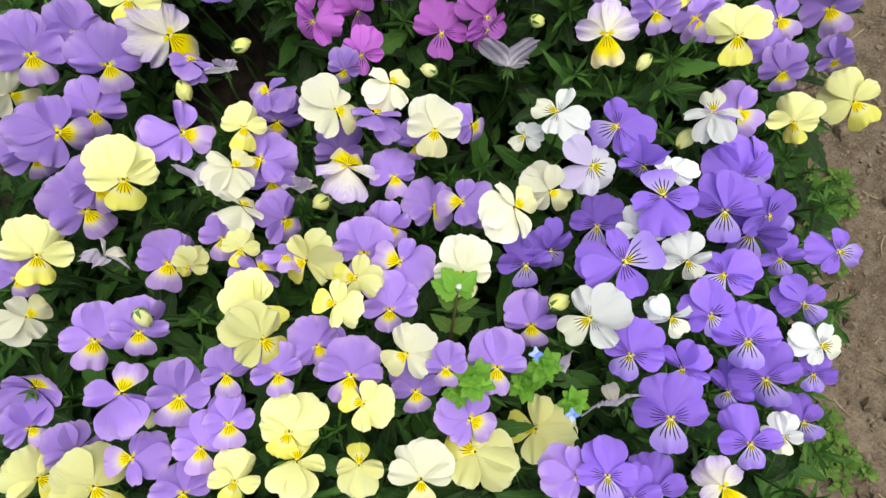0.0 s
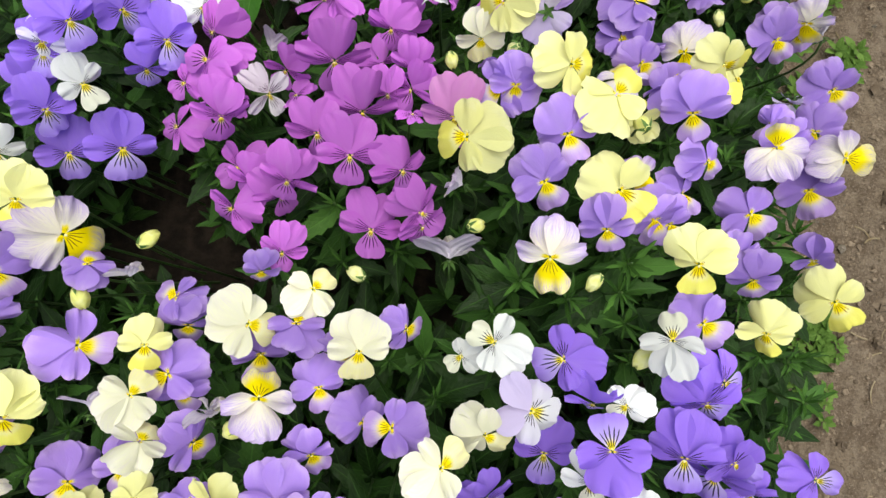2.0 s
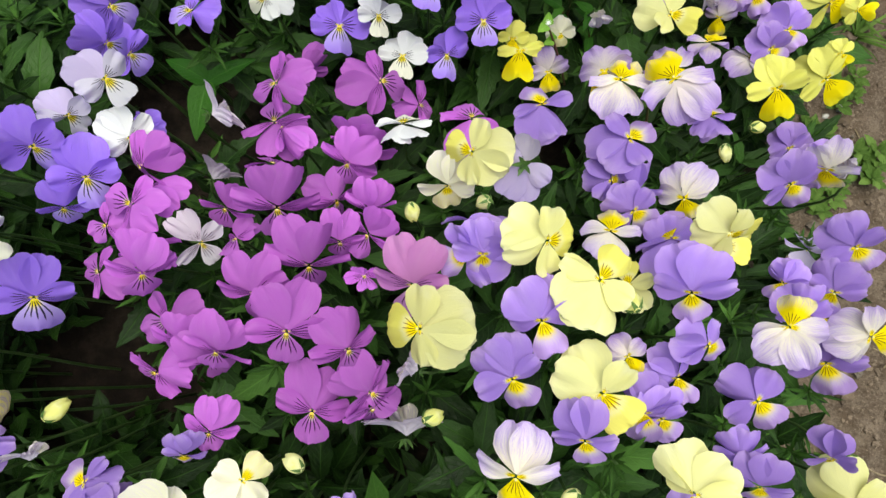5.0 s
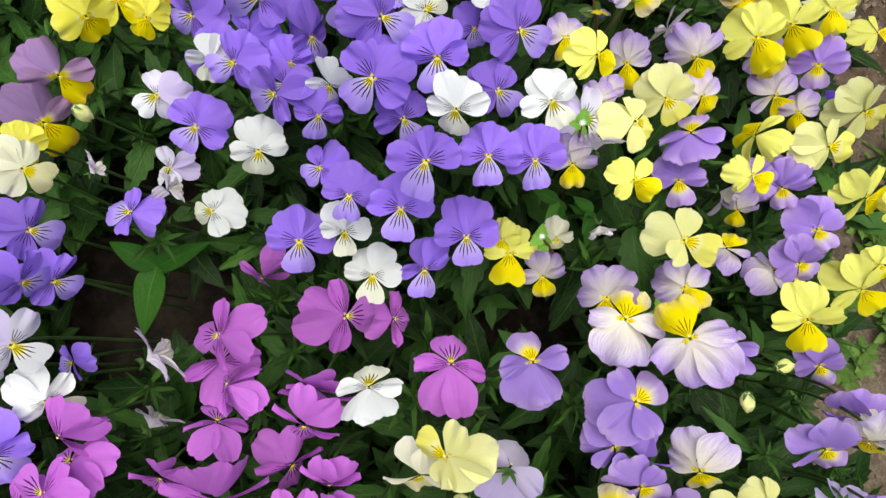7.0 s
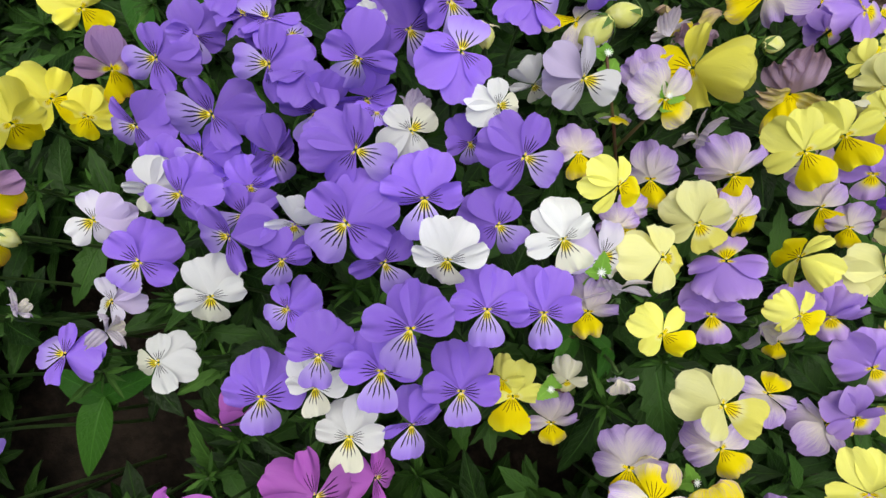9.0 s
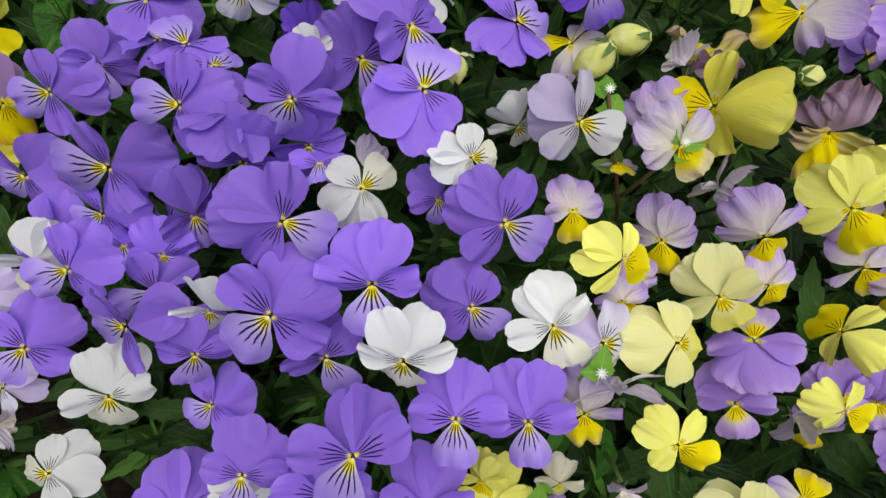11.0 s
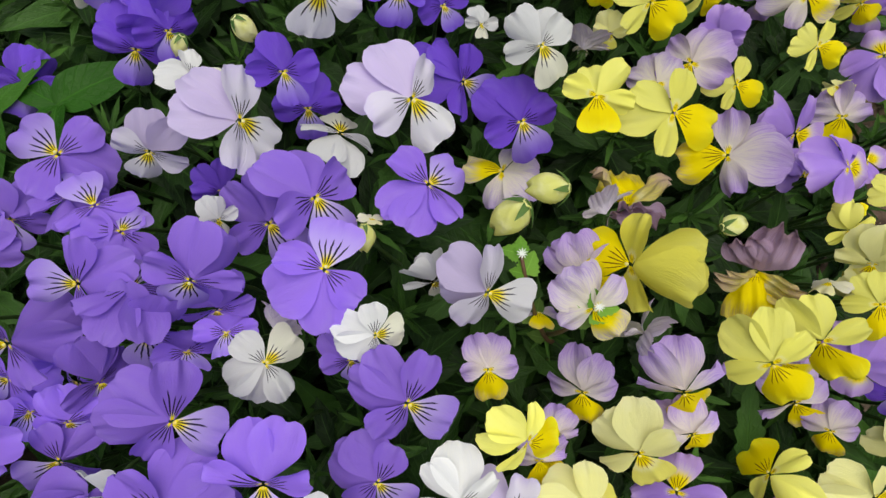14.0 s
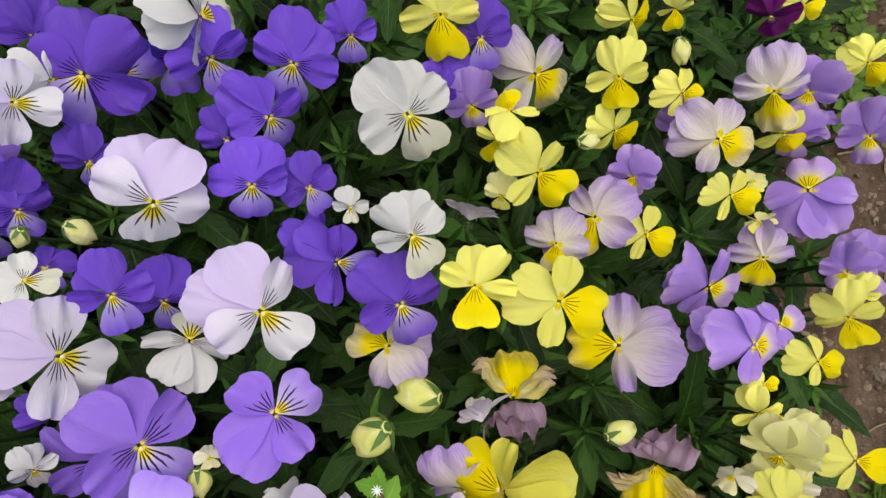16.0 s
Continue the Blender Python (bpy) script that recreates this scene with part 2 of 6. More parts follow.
def plain(name, a, b, scale, rough=0.6, strength=0.3, thin=0.0):
    n = Net(name)
    cloud = n.noise(n.coords(), scale, 4.0, 0.6)
    base = n.mix(n.step(n.math("ADD", cloud, n.math("MULTIPLY_ADD", n.own(), 0.3, -0.15)), 0.3, 0.7), a, b)
    return n.finish(base, rough, 0.3, n.bump(cloud, strength, 0.004), thin)


STEM = plain("green_stem", (0.028, 0.064, 0.014), (0.062, 0.11, 0.031), 60, 0.5, 0.2)
REDSTEM = plain("reddish_stem", (0.13, 0.055, 0.035), (0.12, 0.11, 0.04), 50, 0.5, 0.2)
SEPAL = plain("sepal", (0.07, 0.15, 0.035), (0.13, 0.23, 0.06), 4, 0.5, 0.2, 0.2)
EYEMAT = plain("flower_eye", lin(238, 214, 90), lin(240, 238, 190), 6, 0.6, 0.3)
BUDMAT = plain("bud_petals", lin(236, 236, 140), lin(245, 244, 184), 2.5, 0.6, 0.3, 0.3)
BLUE = plain("speedwell_blue", lin(96, 130, 220), lin(190, 205, 245), 3, 0.6, 0.2, 0.2)
STARWHITE = plain("star_white", lin(235, 240, 235), lin(248, 248, 248), 3, 0.6, 0.1, 0.2)
STRAW = plain("dry_straw", (0.22, 0.16, 0.09), (0.38, 0.31, 0.21), 80, 0.8, 0.3)
STONE = plain("small_stone", (0.13, 0.105, 0.085), (0.27, 0.23, 0.19), 60, 0.85, 0.5)
CRUMB = plain("soil_crumb", (0.115, 0.083, 0.060), (0.25, 0.19, 0.142), 90, 0.95, 0.6)


def soil_material():
    n = Net("dry_garden_soil")
    where = n.coords()
    big, mid, fine = n.noise(where, 7, 4, 0.6), n.noise(where, 60, 5, 0.65), n.noise(where, 420, 4, 0.7)
    base = n.mix(n.step(mid, 0.3, 0.7), (0.118, 0.084, 0.060), (0.235, 0.180, 0.136))
    base = n.mix(n.step(big, 0.35, 0.7), n.mix(0.35, base, (0.08, 0.056, 0.040)), base)
    base = n.mix(n.math("MULTIPLY", n.step(fine, 0.52, 0.66), 0.45), base, (0.31, 0.25, 0.205))
    base = n.mix(n.math("MULTIPLY", n.step(fine, 0.34, 0.48, 1.0, 0.0), 0.5), base, (0.045, 0.032, 0.025))
    # damper, redder earth further along, in broken patches
    axes = n.nodes.new("ShaderNodeSeparateXYZ")
    n.links.new(where, axes.inputs[0])
    east, north = n.math("SUBTRACT", axes.outputs[0], 0.44), n.math("SUBTRACT", axes.outputs[1], 0.80)
    far = n.math("SQRT", n.math("ADD", n.math("MULTIPLY", east, east), n.math("MULTIPLY", north, north)))
    damp = n.step(n.math("ADD", far, n.math("MULTIPLY_ADD", n.noise(where, 11, 4, 0.65), 0.5, -0.25)), 0.16, 0.36, 1.0, 0.0)
    base = n.mix(n.math("MULTIPLY", damp, 0.7), base, n.mix(n.step(mid, 0.3, 0.7), (0.036, 0.021, 0.015), (0.135, 0.082, 0.06)))
    # moist dark compost dug into the bed, with leaf shade painted into its colour
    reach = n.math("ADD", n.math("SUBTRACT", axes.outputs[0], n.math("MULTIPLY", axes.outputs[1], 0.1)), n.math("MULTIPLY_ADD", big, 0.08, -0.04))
    shaded_compost = n.mix(n.step(mid, 0.35, 0.7), (0.014, 0.010, 0.008), (0.04, 0.029, 0.022))
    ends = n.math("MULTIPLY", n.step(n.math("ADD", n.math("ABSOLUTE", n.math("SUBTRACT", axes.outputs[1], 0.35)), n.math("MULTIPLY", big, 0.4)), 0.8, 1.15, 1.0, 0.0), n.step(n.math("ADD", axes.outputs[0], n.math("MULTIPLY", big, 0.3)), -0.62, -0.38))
    base = n.mix(n.math("MULTIPLY", n.step(reach, 0.27, 0.33, 1.0, 0.0), ends), base, shaded_compost)
    height = n.math("ADD", n.math("MULTIPLY", mid, 1.0), n.math("MULTIPLY", fine, 0.5))
    return n.finish(base, 0.95, 0.15, n.bump(height, 0.8, 0.007))


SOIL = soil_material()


# ---- mesh helpers ----
def part(name, mesh, material, parent=None, label=""):
    """Links a mesh, or a bmesh, as one object under a thing or a part."""
    if isinstance(mesh, bmesh.types.BMesh):
        data = bpy.data.meshes.new(name)
        mesh.to_mesh(data)
        mesh.free()
        mesh = data
    if material is not None and not mesh.materials:
        mesh.materials.append(material)
        mesh.polygons.foreach_set("use_smooth", [True] * len(mesh.polygons))
    ob = new(name, mesh)
    ob.parent = parent
    if label:
        ob["label"] = label
    return ob


def sheet(name, rows, cols, at, material):
    """A thin curved blade: at(i, j) gives place, across (-1..1) and along (0..1) for rows x cols points."""
    verts, uvs, faces = [], [], []
    for i in range(rows):
        for j in range(cols):
            place, across, along = at(i, j)
            verts.append(place)
            uvs.append((across * 0.5 + 0.5, along))
    for i in range(rows - 1):
        for j in range(cols - 1):
            a = i * cols + j
            faces.append((a, a + 1, a + cols + 1, a + cols))
    mesh = bpy.data.meshes.new(name)
    mesh.from_pydata(verts, [], faces)
    layer = mesh.uv_layers.new(name="blade")
    order = np.empty(len(mesh.loops), dtype=np.int32)
    mesh.loops.foreach_get("vertex_index", order)
    layer.data.foreach_set("uv", np.array(uvs, dtype=np.float32)[order].ravel())
    mesh.materials.append(material)
    mesh.polygons.foreach_set("use_smooth", [True] * len(mesh.polygons))
    return mesh


def tube(name, line, radii, material, sides=6):
    """A round stalk along a line of points."""
    line = [Vector(p) for p in line]
    verts, faces = [], []
    for k, p in enumerate(line):
        way = (line[min(k + 1, len(line) - 1)] - line[max(k - 1, 0)]).normalized()
        side = way.cross(Vector((0.31, 0.94, 0.12))).normalized()
        other = way.cross(side)
        for s in range(sides):
            a = 2 * math.pi * s / sides
            verts.append(p + (side * math.cos(a) + other * math.sin(a)) * radii[k])
    for k in range(len(line) - 1):
        for s in range(sides):
            a, b = k * sides + s, k * sides + (s + 1) % sides
            faces.append((a, b, b + sides, a + sides))
    faces.append(tuple(range((len(line) - 1) * sides, len(line) * sides)))
    mesh = bpy.data.meshes.new(name)
    mesh.from_pydata(verts, [], faces)
    mesh.materials.append(material)
    mesh.polygons.foreach_set("use_smooth", [True] * len(mesh.polygons))
    return mesh


def bend(a, b, c, d, steps):
    """Points on a cubic curve."""
    return [a * (1 - u) ** 3 + b * 3 * u * (1 - u) ** 2 + c * 3 * u * u * (1 - u) + d * u ** 3 for u in (k / steps for k in range(steps + 1))]


# ---- petals (upper, side, lip): half width, length, where the petal is widest, notch, backward curl ----
SHAPES = {
    "blue": ((0.56, 1.20, 0.62, 0.02, 0.15), (0.42, 0.99, 0.64, 0.02, 0.10), (0.52, 1.00, 0.70, 0.09, 0.12)),
    "snow": ((0.53, 1.18, 0.62, 0.03, 0.17), (0.39, 0.99, 0.64, 0.02, 0.12), (0.50, 1.00, 0.70, 0.11, 0.12)),
    "garden": ((0.66, 1.20, 0.60, 0.03, 0.16), (0.41, 0.97, 0.64, 0.02, 0.12), (0.53, 0.99, 0.70, 0.10, 0.14)),
    "gold": ((0.47, 1.20, 0.62, 0.03, 0.18), (0.33, 1.00, 0.64, 0.02, 0.16), (0.60, 1.18, 0.70, 0.14, 0.14)),
    "mauve": ((0.57, 1.18, 0.62, 0.03, 0.20), (0.38, 0.98, 0.64, 0.02, 0.16), (0.55, 1.08, 0.70, 0.12, 0.15)),
    "magenta": ((0.52, 1.24, 0.60, 0.02, 0.22), (0.34, 1.00, 0.62, 0.02, 0.14), (0.51, 0.98, 0.68, 0.06, 0.14)),
    "spider": ((0.34, 1.20, 0.60, 0.02, 0.12), (0.26, 0.98, 0.62, 0.02, 0.12), (0.34, 0.92, 0.66, 0.10, 0.14)),
}
SHAPE_OF = {"lilac": "garden", "yellow": "garden", "cream": "garden", "golden": "gold", "lemon": "garden", "white": "snow", "antique": "mauve", "bronze": "mauve", "orange": "mauve",
            "spent": "mauve", "faded": "mauve", "magenta": "magenta", "pink": "magenta", "spidery": "spider"}


def petal_mesh(kind, n, variant):
    rng = random.Random(variant * 7 + n)
    half, length, widest, notch, curl = SHAPES[SHAPE_OF.get(kind, "blue")][n]
    if kind == "faded":
        curl += 0.5
    half *= rng.uniform(0.92, 1.08)
    curl *= rng.uniform(0.2, 2.4)
    phase, waves, ruffle = rng.uniform(0, 6.3), rng.uniform(2.0, 3.4), rng.uniform(0.03, 0.085) * (1.9 if kind in ("faded", "antique", "bronze") else 1.0)
    skew, cup = rng.uniform(-0.18, 0.18), rng.uniform(-0.8, 0.5) if n < 2 else rng.uniform(-0.9, -0.1)
    crease, twist = rng.uniform(0.01, 0.04), rng.uniform(-0.22, 0.22)
    rows, cols = 18, 23

    def at(i, j):
        u, v = math.sin(i / (rows - 1) * math.pi / 2) ** 1.15, 2 * j / (cols - 1) - 1
        if u > widest:
            w = half * math.sqrt(max(0.0, 1 - ((u - widest) / (1 - widest)) ** 2.3))
        else:
            w = half * (0.10 + 0.90 * math.sin(u / widest * math.pi / 2) ** 1.15)
        w = max(w, 0.0005)
        s = v * w / half
        ripple = 1 + (0.020 * math.sin(6 * s + phase) + 0.010 * math.sin(15 * s + 2 * phase) + (0.014 if kind in ("antique", "bronze", "yellow", "lilac") else 0.006) * math.sin(31 * s + phase)) * u
        x = v * w * (1 + 0.014 * math.sin(19 * u + phase + v) + 0.007 * math.sin(43 * u + 2 * phase)) + skew * u * u * half
        y = length * u * ripple - notch * length * max(0.0, u - 0.75) * 4 * math.exp(-(s * 2.4) ** 2)
        fold = crease * math.exp(-(s * 5 + 0.6 * math.sin(phase)) ** 2) * u
        z = fold - curl * u * u * length + cup * (v * w) ** 2 * 1.6 + ruffle * math.sin(waves * s * 2 + phase + 2 * u) * u ** 2 + 0.020 * math.sin(13 * s + 3 * phase) * u ** 4 + 0.05 * u
        z += twist * v * w * u
        if kind in ("faded", "spent"):
            # withered: drawn together and wrinkled all over
            x *= 1 - 0.1 * u
            z += (0.09 * math.sin(11 * s + phase + 3 * u) + 0.05 * math.sin(23 * s + 9 * u) + 0.06 * math.sin(10 * u + phase)) * u
        return (x, y, z), v, u

    return sheet("petal", rows, cols, at, PETAL_MATS[kind, n])


VARIANTS = 6
PETAL_MESH = {(kind, n, k): petal_mesh(kind, n, k) for kind in KINDS for n in range(3) for k in range(VARIANTS)}


def lobes(name, count, length, width, rise, material, start=0.0):
    """A ring of narrow pointed lobes, as sepals."""
    bm = bmesh.new()
    for k in range(count):
        a = start + 2 * math.pi * k / count
        out, side = Vector((math.cos(a), math.sin(a), 0)), Vector((-math.sin(a), math.cos(a), 0))
        rings = []
        for u, w in ((0.0, 0.55), (0.35, 1.0), (0.7, 0.7), (1.0, 0.06)):
            mid = out * (length * u) + Vector((0, 0, rise * u * u))
            rings.append([bm.verts.new(mid + side * width * w), bm.verts.new(mid + Vector((0, 0, 0.1 * width))), bm.verts.new(mid - side * width * w)])
        for r, s in zip(rings, rings[1:]):
            bm.faces.new((r[0], r[1], s[1], s[0]))
            bm.faces.new((r[1], r[2], s[2], s[1]))
    mesh = bpy.data.meshes.new(name)
    bm.to_mesh(mesh)
    bm.free()
    mesh.materials.append(material)
    mesh.polygons.foreach_set("use_smooth", [True] * len(mesh.polygons))
    return mesh


def ball(name, scale, material, twist=0.0, tip=0.0, rings=8, sides=10):
    """A rounded lump, drawn out towards its tip and twisted."""
    verts, faces = [], []
    for i in range(rings + 1):
        a = math.pi * i / rings
        for j in range(sides):
            b = 2 * math.pi * j / sides + twist * i / rings
            r = math.sin(a) * (1 + 0.13 * math.cos(3 * b) * math.sin(a)) * (1 - tip * (0.5 - 0.5 * math.cos(math.pi - a)))
            verts.append((r * math.cos(b) * scale[0], r * math.sin(b) * scale[1], math.cos(a) * scale[2]))
    for i in range(rings):
        for j in range(sides):
            a, b = i * sides + j, i * sides + (j + 1) % sides
            faces.append((a, a + sides, b + sides, b))
    mesh = bpy.data.meshes.new(name)
    mesh.from_pydata(verts, [], faces)
    mesh.materials.append(material)
    mesh.polygons.foreach_set("use_smooth", [True] * len(mesh.polygons))
    return mesh


def rolled_bud(seed, rings=16, sides=30):
    """A closed bud: three petals rolled over one another, their free edges standing out in a spiral."""
    rng = random.Random(seed + 3)
    twist, phase, fat = rng.uniform(1.0, 2.4), rng.uniform(0, 6.3), rng.uniform(0.9, 1.15)
    verts, faces = [], []
    for i in range(rings + 1):
        u = i / rings
        body = math.sin(math.pi * min(1.0, 0.04 + 0.90 * u)) ** 0.62
        for j in range(sides):
            b = 2 * math.pi * j / sides
            wrap = ((3 * b + twist * 2 * u + phase) / (2 * math.pi)) % 1.0
            r = 0.40 * fat * body * (0.91 + 0.13 * wrap) * (1 + 0.05 * math.sin(2 * b + 5 * u + phase))
            verts.append((r * math.cos(b), r * 0.88 * math.sin(b), -0.56 + 1.12 * u + 0.07 * u * math.sin(3 * b + phase)))
    for i in range(rings):
        for j in range(sides):
            a, c = i * sides + j, i * sides + (j + 1) % sides
            faces.append((a, c, c + sides, a + sides))
    faces.append(tuple(rings * sides + j for j in range(sides)))
    mesh = bpy.data.meshes.new("bud")
    mesh.from_pydata(verts, [], faces)
    mesh.materials.append(BUDMAT)
    mesh.polygons.foreach_set("use_smooth", [True] * len(mesh.polygons))
    return mesh


CALYX = lobes("calyx", 5, 0.36, 0.085, -0.24, SEPAL, 0.3)
EYE_MESH = ball("eye", (0.042, 0.046, 0.024), EYEMAT, 0.0, 0.2, 6, 8)
BUD_MESHES = [rolled_bud(k) for k in range(4)]
BUD_SEPALS = lobes("calyx", 5, 0.52, 0.10, 0.34, SEPAL)

# ---- plants and their blooms ----
PLANTS, TOPS = [], []
PLANT_LOOKS = {
    "blue": "leafy viola plant with violet, lavender and white blooms", "antique": "leafy viola plant with lilac, cream and yellow blooms",
    "magenta": "leafy viola plant with magenta blooms", "orange": "leafy viola plant with golden and mauve blooms",
}
dice = random.Random(11)


def plant(family, x, y):
    base = tagged(new("viola_plant"), PLANT_LOOKS[family] + " in the bed", "viola plant", "violas in the bed")
    base.location = (x, y, 0)
    PLANTS.append(base)
    return base


def stalk(clump, top, way, size):
    """The stalk of a bloom: up from the plant's middle, arching over to the back of the flower."""
    foot = Vector((top.x * 0.9 + dice.uniform(-0.012, 0.012), top.y * 0.9 + dice.uniform(-0.012, 0.012), 0.004))
    bow = top - way * size * 0.75 - Vector((0, 0, size * 0.9))
    line = bend(foot, Vector((foot.x * 0.7 + bow.x * 0.3, foot.y * 0.7 + bow.y * 0.3, bow.z * 0.6)), bow, top - way * size * 0.10, 8)
    part("stalk", tube("stalk", line, [0.0013 - 0.0005 * k / 8 for k in range(9)], STEM, 5), None, clump)


def facing(azimuth, elevation, twist):
    """The turn of a flower that looks along azimuth and elevation, its lip hanging lowest, then twisted about its own axis (degrees)."""
    a, e = radians(azimuth), radians(elevation)
    way = Vector((math.cos(a) * math.cos(e), math.sin(a) * math.cos(e), math.sin(e)))
    lip = Matrix.Rotation(radians(twist), 3, way) @ Vector((math.cos(a) * math.sin(e), math.sin(a) * math.sin(e), -math.cos(e)))
    return way, Matrix(((-lip).cross(way), -lip, way)).transposed().to_4x4()


def bloom(clump, kind, x, y, z, size, azimuth, elevation, twist):
    """One flower: its centre, its width and where it faces, in degrees."""
    way, turn = facing(azimuth, elevation, twist)
    top = Vector((x, y, z)) - clump.location
    TOPS.append((x, y, z))
    half = size / 2
    stalk(clump, top, way, size)
    if kind == "bud":
        bud = part("bud", BUD_MESHES[dice.randrange(4)], None, clump, "closed creamy viola bud")
        tip = (Vector((dice.uniform(-0.9, 0.9), dice.uniform(-1.0, 0.4), -0.25))).normalized()
        bud.matrix_local = Matrix.Translation(top) @ tip.to_track_quat("Z", "Y").to_matrix().to_4x4() @ Matrix.Scale(size * 0.84, 4)
        sepals = part("calyx", BUD_SEPALS, None, bud)
        sepals.matrix_local = Matrix.Translation((0, 0, -0.56))
        return
    flower = part("flower", CALYX, None, clump, LOOKS[kind])
    flower.matrix_local = Matrix.Translation(top) @ turn @ Matrix.Scale(half, 4) @ Matrix.Translation((0, 0, -0.10))
    tint = (dice.random(), dice.random(), dice.random(), 1)
    open_up = dice.uniform(-5, 8)
    loose = dice.choice((0.6, 0.8, 1.0, 1.5, 2.2))
    folded = kind in ("faded", "spent")
    lift = 0.09
    for n, angle, layer in ((0, 23, 0.0), (0, -23, 0.04), (1, 84, 0.08), (1, -84, 0.09), (2, 180, 0.12)):
        mesh = PETAL_MESH[kind, n, dice.randrange(VARIANTS)]
        petal = part("petal", mesh, None, flower)
        petal.color = tint
        roll = angle + dice.uniform(-7, 7) * loose
        # the upper pair leans back, the side petals spread, the lip stands a little forward
        pitch = open_up + (-19, -1, 11)[n] + dice.uniform(-12, 12) * loose
        if folded:
            pitch, roll = pitch + (dice.uniform(58, 82) if kind == "faded" else dice.uniform(25, 62)), roll + dice.uniform(-20, 20)
        grow = dice.uniform(0.92, 1.06) * ({"faded": 0.85, "spent": 1.15}.get(kind, 1.0))
        petal.matrix_local = (Matrix.Translation((0, 0, lift + layer)) @ pose(0, 0, 0, 0, 0, roll) @ pose(0, 0.03, 0, pitch, dice.uniform(-12, 12) * loose, 0) @ Matrix.Diagonal((grow * dice.uniform(0.9, 1.06), grow, grow, 1)))
    if folded:
        return
    eye = part("eye", EYE_MESH, None, flower)
    eye.matrix_local = Matrix.Translation((0, -0.05, lift + 0.13))


clump = plant("blue", -0.150, 0.321)
bloom(clump, "white", -0.2269, 0.2382, 0.2064, 0.0333, -57, 30, -35)
bloom(clump, "violet", -0.1655, 0.3023, 0.2426, 0.0358, -39, 33, -15)
bloom(clump, "pale", -0.1958, 0.3326, 0.2227, 0.0350, -53, 26, -30)
bloom(clump, "violet", -0.1548, 0.3262, 0.2103, 0.0357, -44, 27, -10)
bloom(clump, "pale", -0.1455, 0.3470, 0.1994, 0.0280, -23, 28, -12)
bloom(clump, "violet", -0.1325, 0.3133, 0.1974, 0.0369, -54, 37, -24)
bloom(clump, "violet", -0.1476, 0.2972, 0.1907, 0.0276, -72, 15, -26)
bloom(clump, "pale", -0.1897, 0.2976, 0.2269, 0.0254, -69, 30, -35)
bloom(clump, "violet", -0.1929, 0.2932, 0.2220, 0.0314, -48, 34, -36)
bloom(clump, "white", -0.1693, 0.2750, 0.2202, 0.0298, -38, 37, -19)
bloom(clump, "violet", -0.1911, 0.2598, 0.2182, 0.0359, -35, 37, -33)
bloom(clump, "violet", -0.2036, 0.2763, 0.2097, 0.0363, -38, 27, -21)
bloom(clump, "violet", -0.1917, 0.2409, 0.1938, 0.0384, -42, 40, -40)
bloom(clump, "violet", -0.1643, 0.2474, 0.1826, 0.0420, -50, 40, -38)
bloom(clump, "faded", -0.0737, 0.3563, 0.1790, 0.0273, 29, -31, 0)
bloom(clump, "violet", -0.1382, 0.4199, 0.1836, 0.0337, -14, 32, 1)
bloom(clump, "violet", -0.1294, 0.3950, 0.1736, 0.0301, -21, 31, -8)
bloom(clump, "violet", -0.1329, 0.3933, 0.1924, 0.0328, -27, -1, 4)
bloom(clump, "pale", -0.1200, 0.3637, 0.2106, 0.0336, -13, 39, -17)
bloom(clump, "white", -0.1135, 0.3374, 0.1925, 0.0310, -48, 39, 3)
bloom(clump, "violet", -0.1205, 0.3528, 0.1622, 0.0219, -140, 53, -14)
clump = plant("blue", 0.174, -0.033)
bloom(clump, "violet", 0.1687, 0.0249, 0.2298, 0.0350, -172, 52, 40)
bloom(clump, "violet", 0.2643, 0.0430, 0.1868, 0.0338, -22, 77, 5)
bloom(clump, "violet", 0.2209, 0.0384, 0.1959, 0.0275, -121, 49, 44)
bloom(clump, "violet", 0.2237, 0.0085, 0.2124, 0.0300, -125, 63, 80)
bloom(clump, "violet", 0.1581, 0.0014, 0.2284, 0.0322, -87, 67, 36)
bloom(clump, "white", 0.1292, -0.0002, 0.2423, 0.0256, -66, 54, 27)
bloom(clump, "violet", 0.1766, -0.0132, 0.2362, 0.0380, -151, 58, 61)
bloom(clump, "white", 0.2328, -0.0176, 0.2117, 0.0292, -42, 72, 26)
bloom(clump, "violet", 0.1066, -0.0209, 0.2421, 0.0348, -142, 61, 36)
bloom(clump, "violet", 0.1947, -0.0368, 0.2183, 0.0398, -148, 59, 65)
bloom(clump, "violet", 0.1315, -0.0576, 0.2314, 0.0424, -157, 69, 67)
bloom(clump, "violet", 0.1400, -0.0296, 0.2320, 0.0300, -149, 42, 38)
bloom(clump, "violet", 0.2362, -0.0360, 0.1985, 0.0259, -144, 51, 50)
bloom(clump, "violet", 0.2315, -0.0671, 0.1909, 0.0304, -143, 63, 82)
bloom(clump, "violet", 0.1862, -0.0759, 0.2120, 0.0366, -154, 66, 81)
bloom(clump, "violet", 0.1805, -0.0463, 0.2010, 0.0308, -149, 42, 45)
bloom(clump, "white", 0.2106, -0.0734, 0.2043, 0.0243, -149, 57, 62)
bloom(clump, "violet", 0.0996, -0.0954, 0.2104, 0.0372, -153, 74, 67)
bloom(clump, "violet", 0.1304, -0.1064, 0.2044, 0.0383, -147, 75, 62)
bloom(clump, "violet", 0.1165, -0.1105, 0.2040, 0.0347, -127, 67, 44)
bloom(clump, "bud", 0.1337, -0.0774, 0.2172, 0.0122, 128, 66, 144)
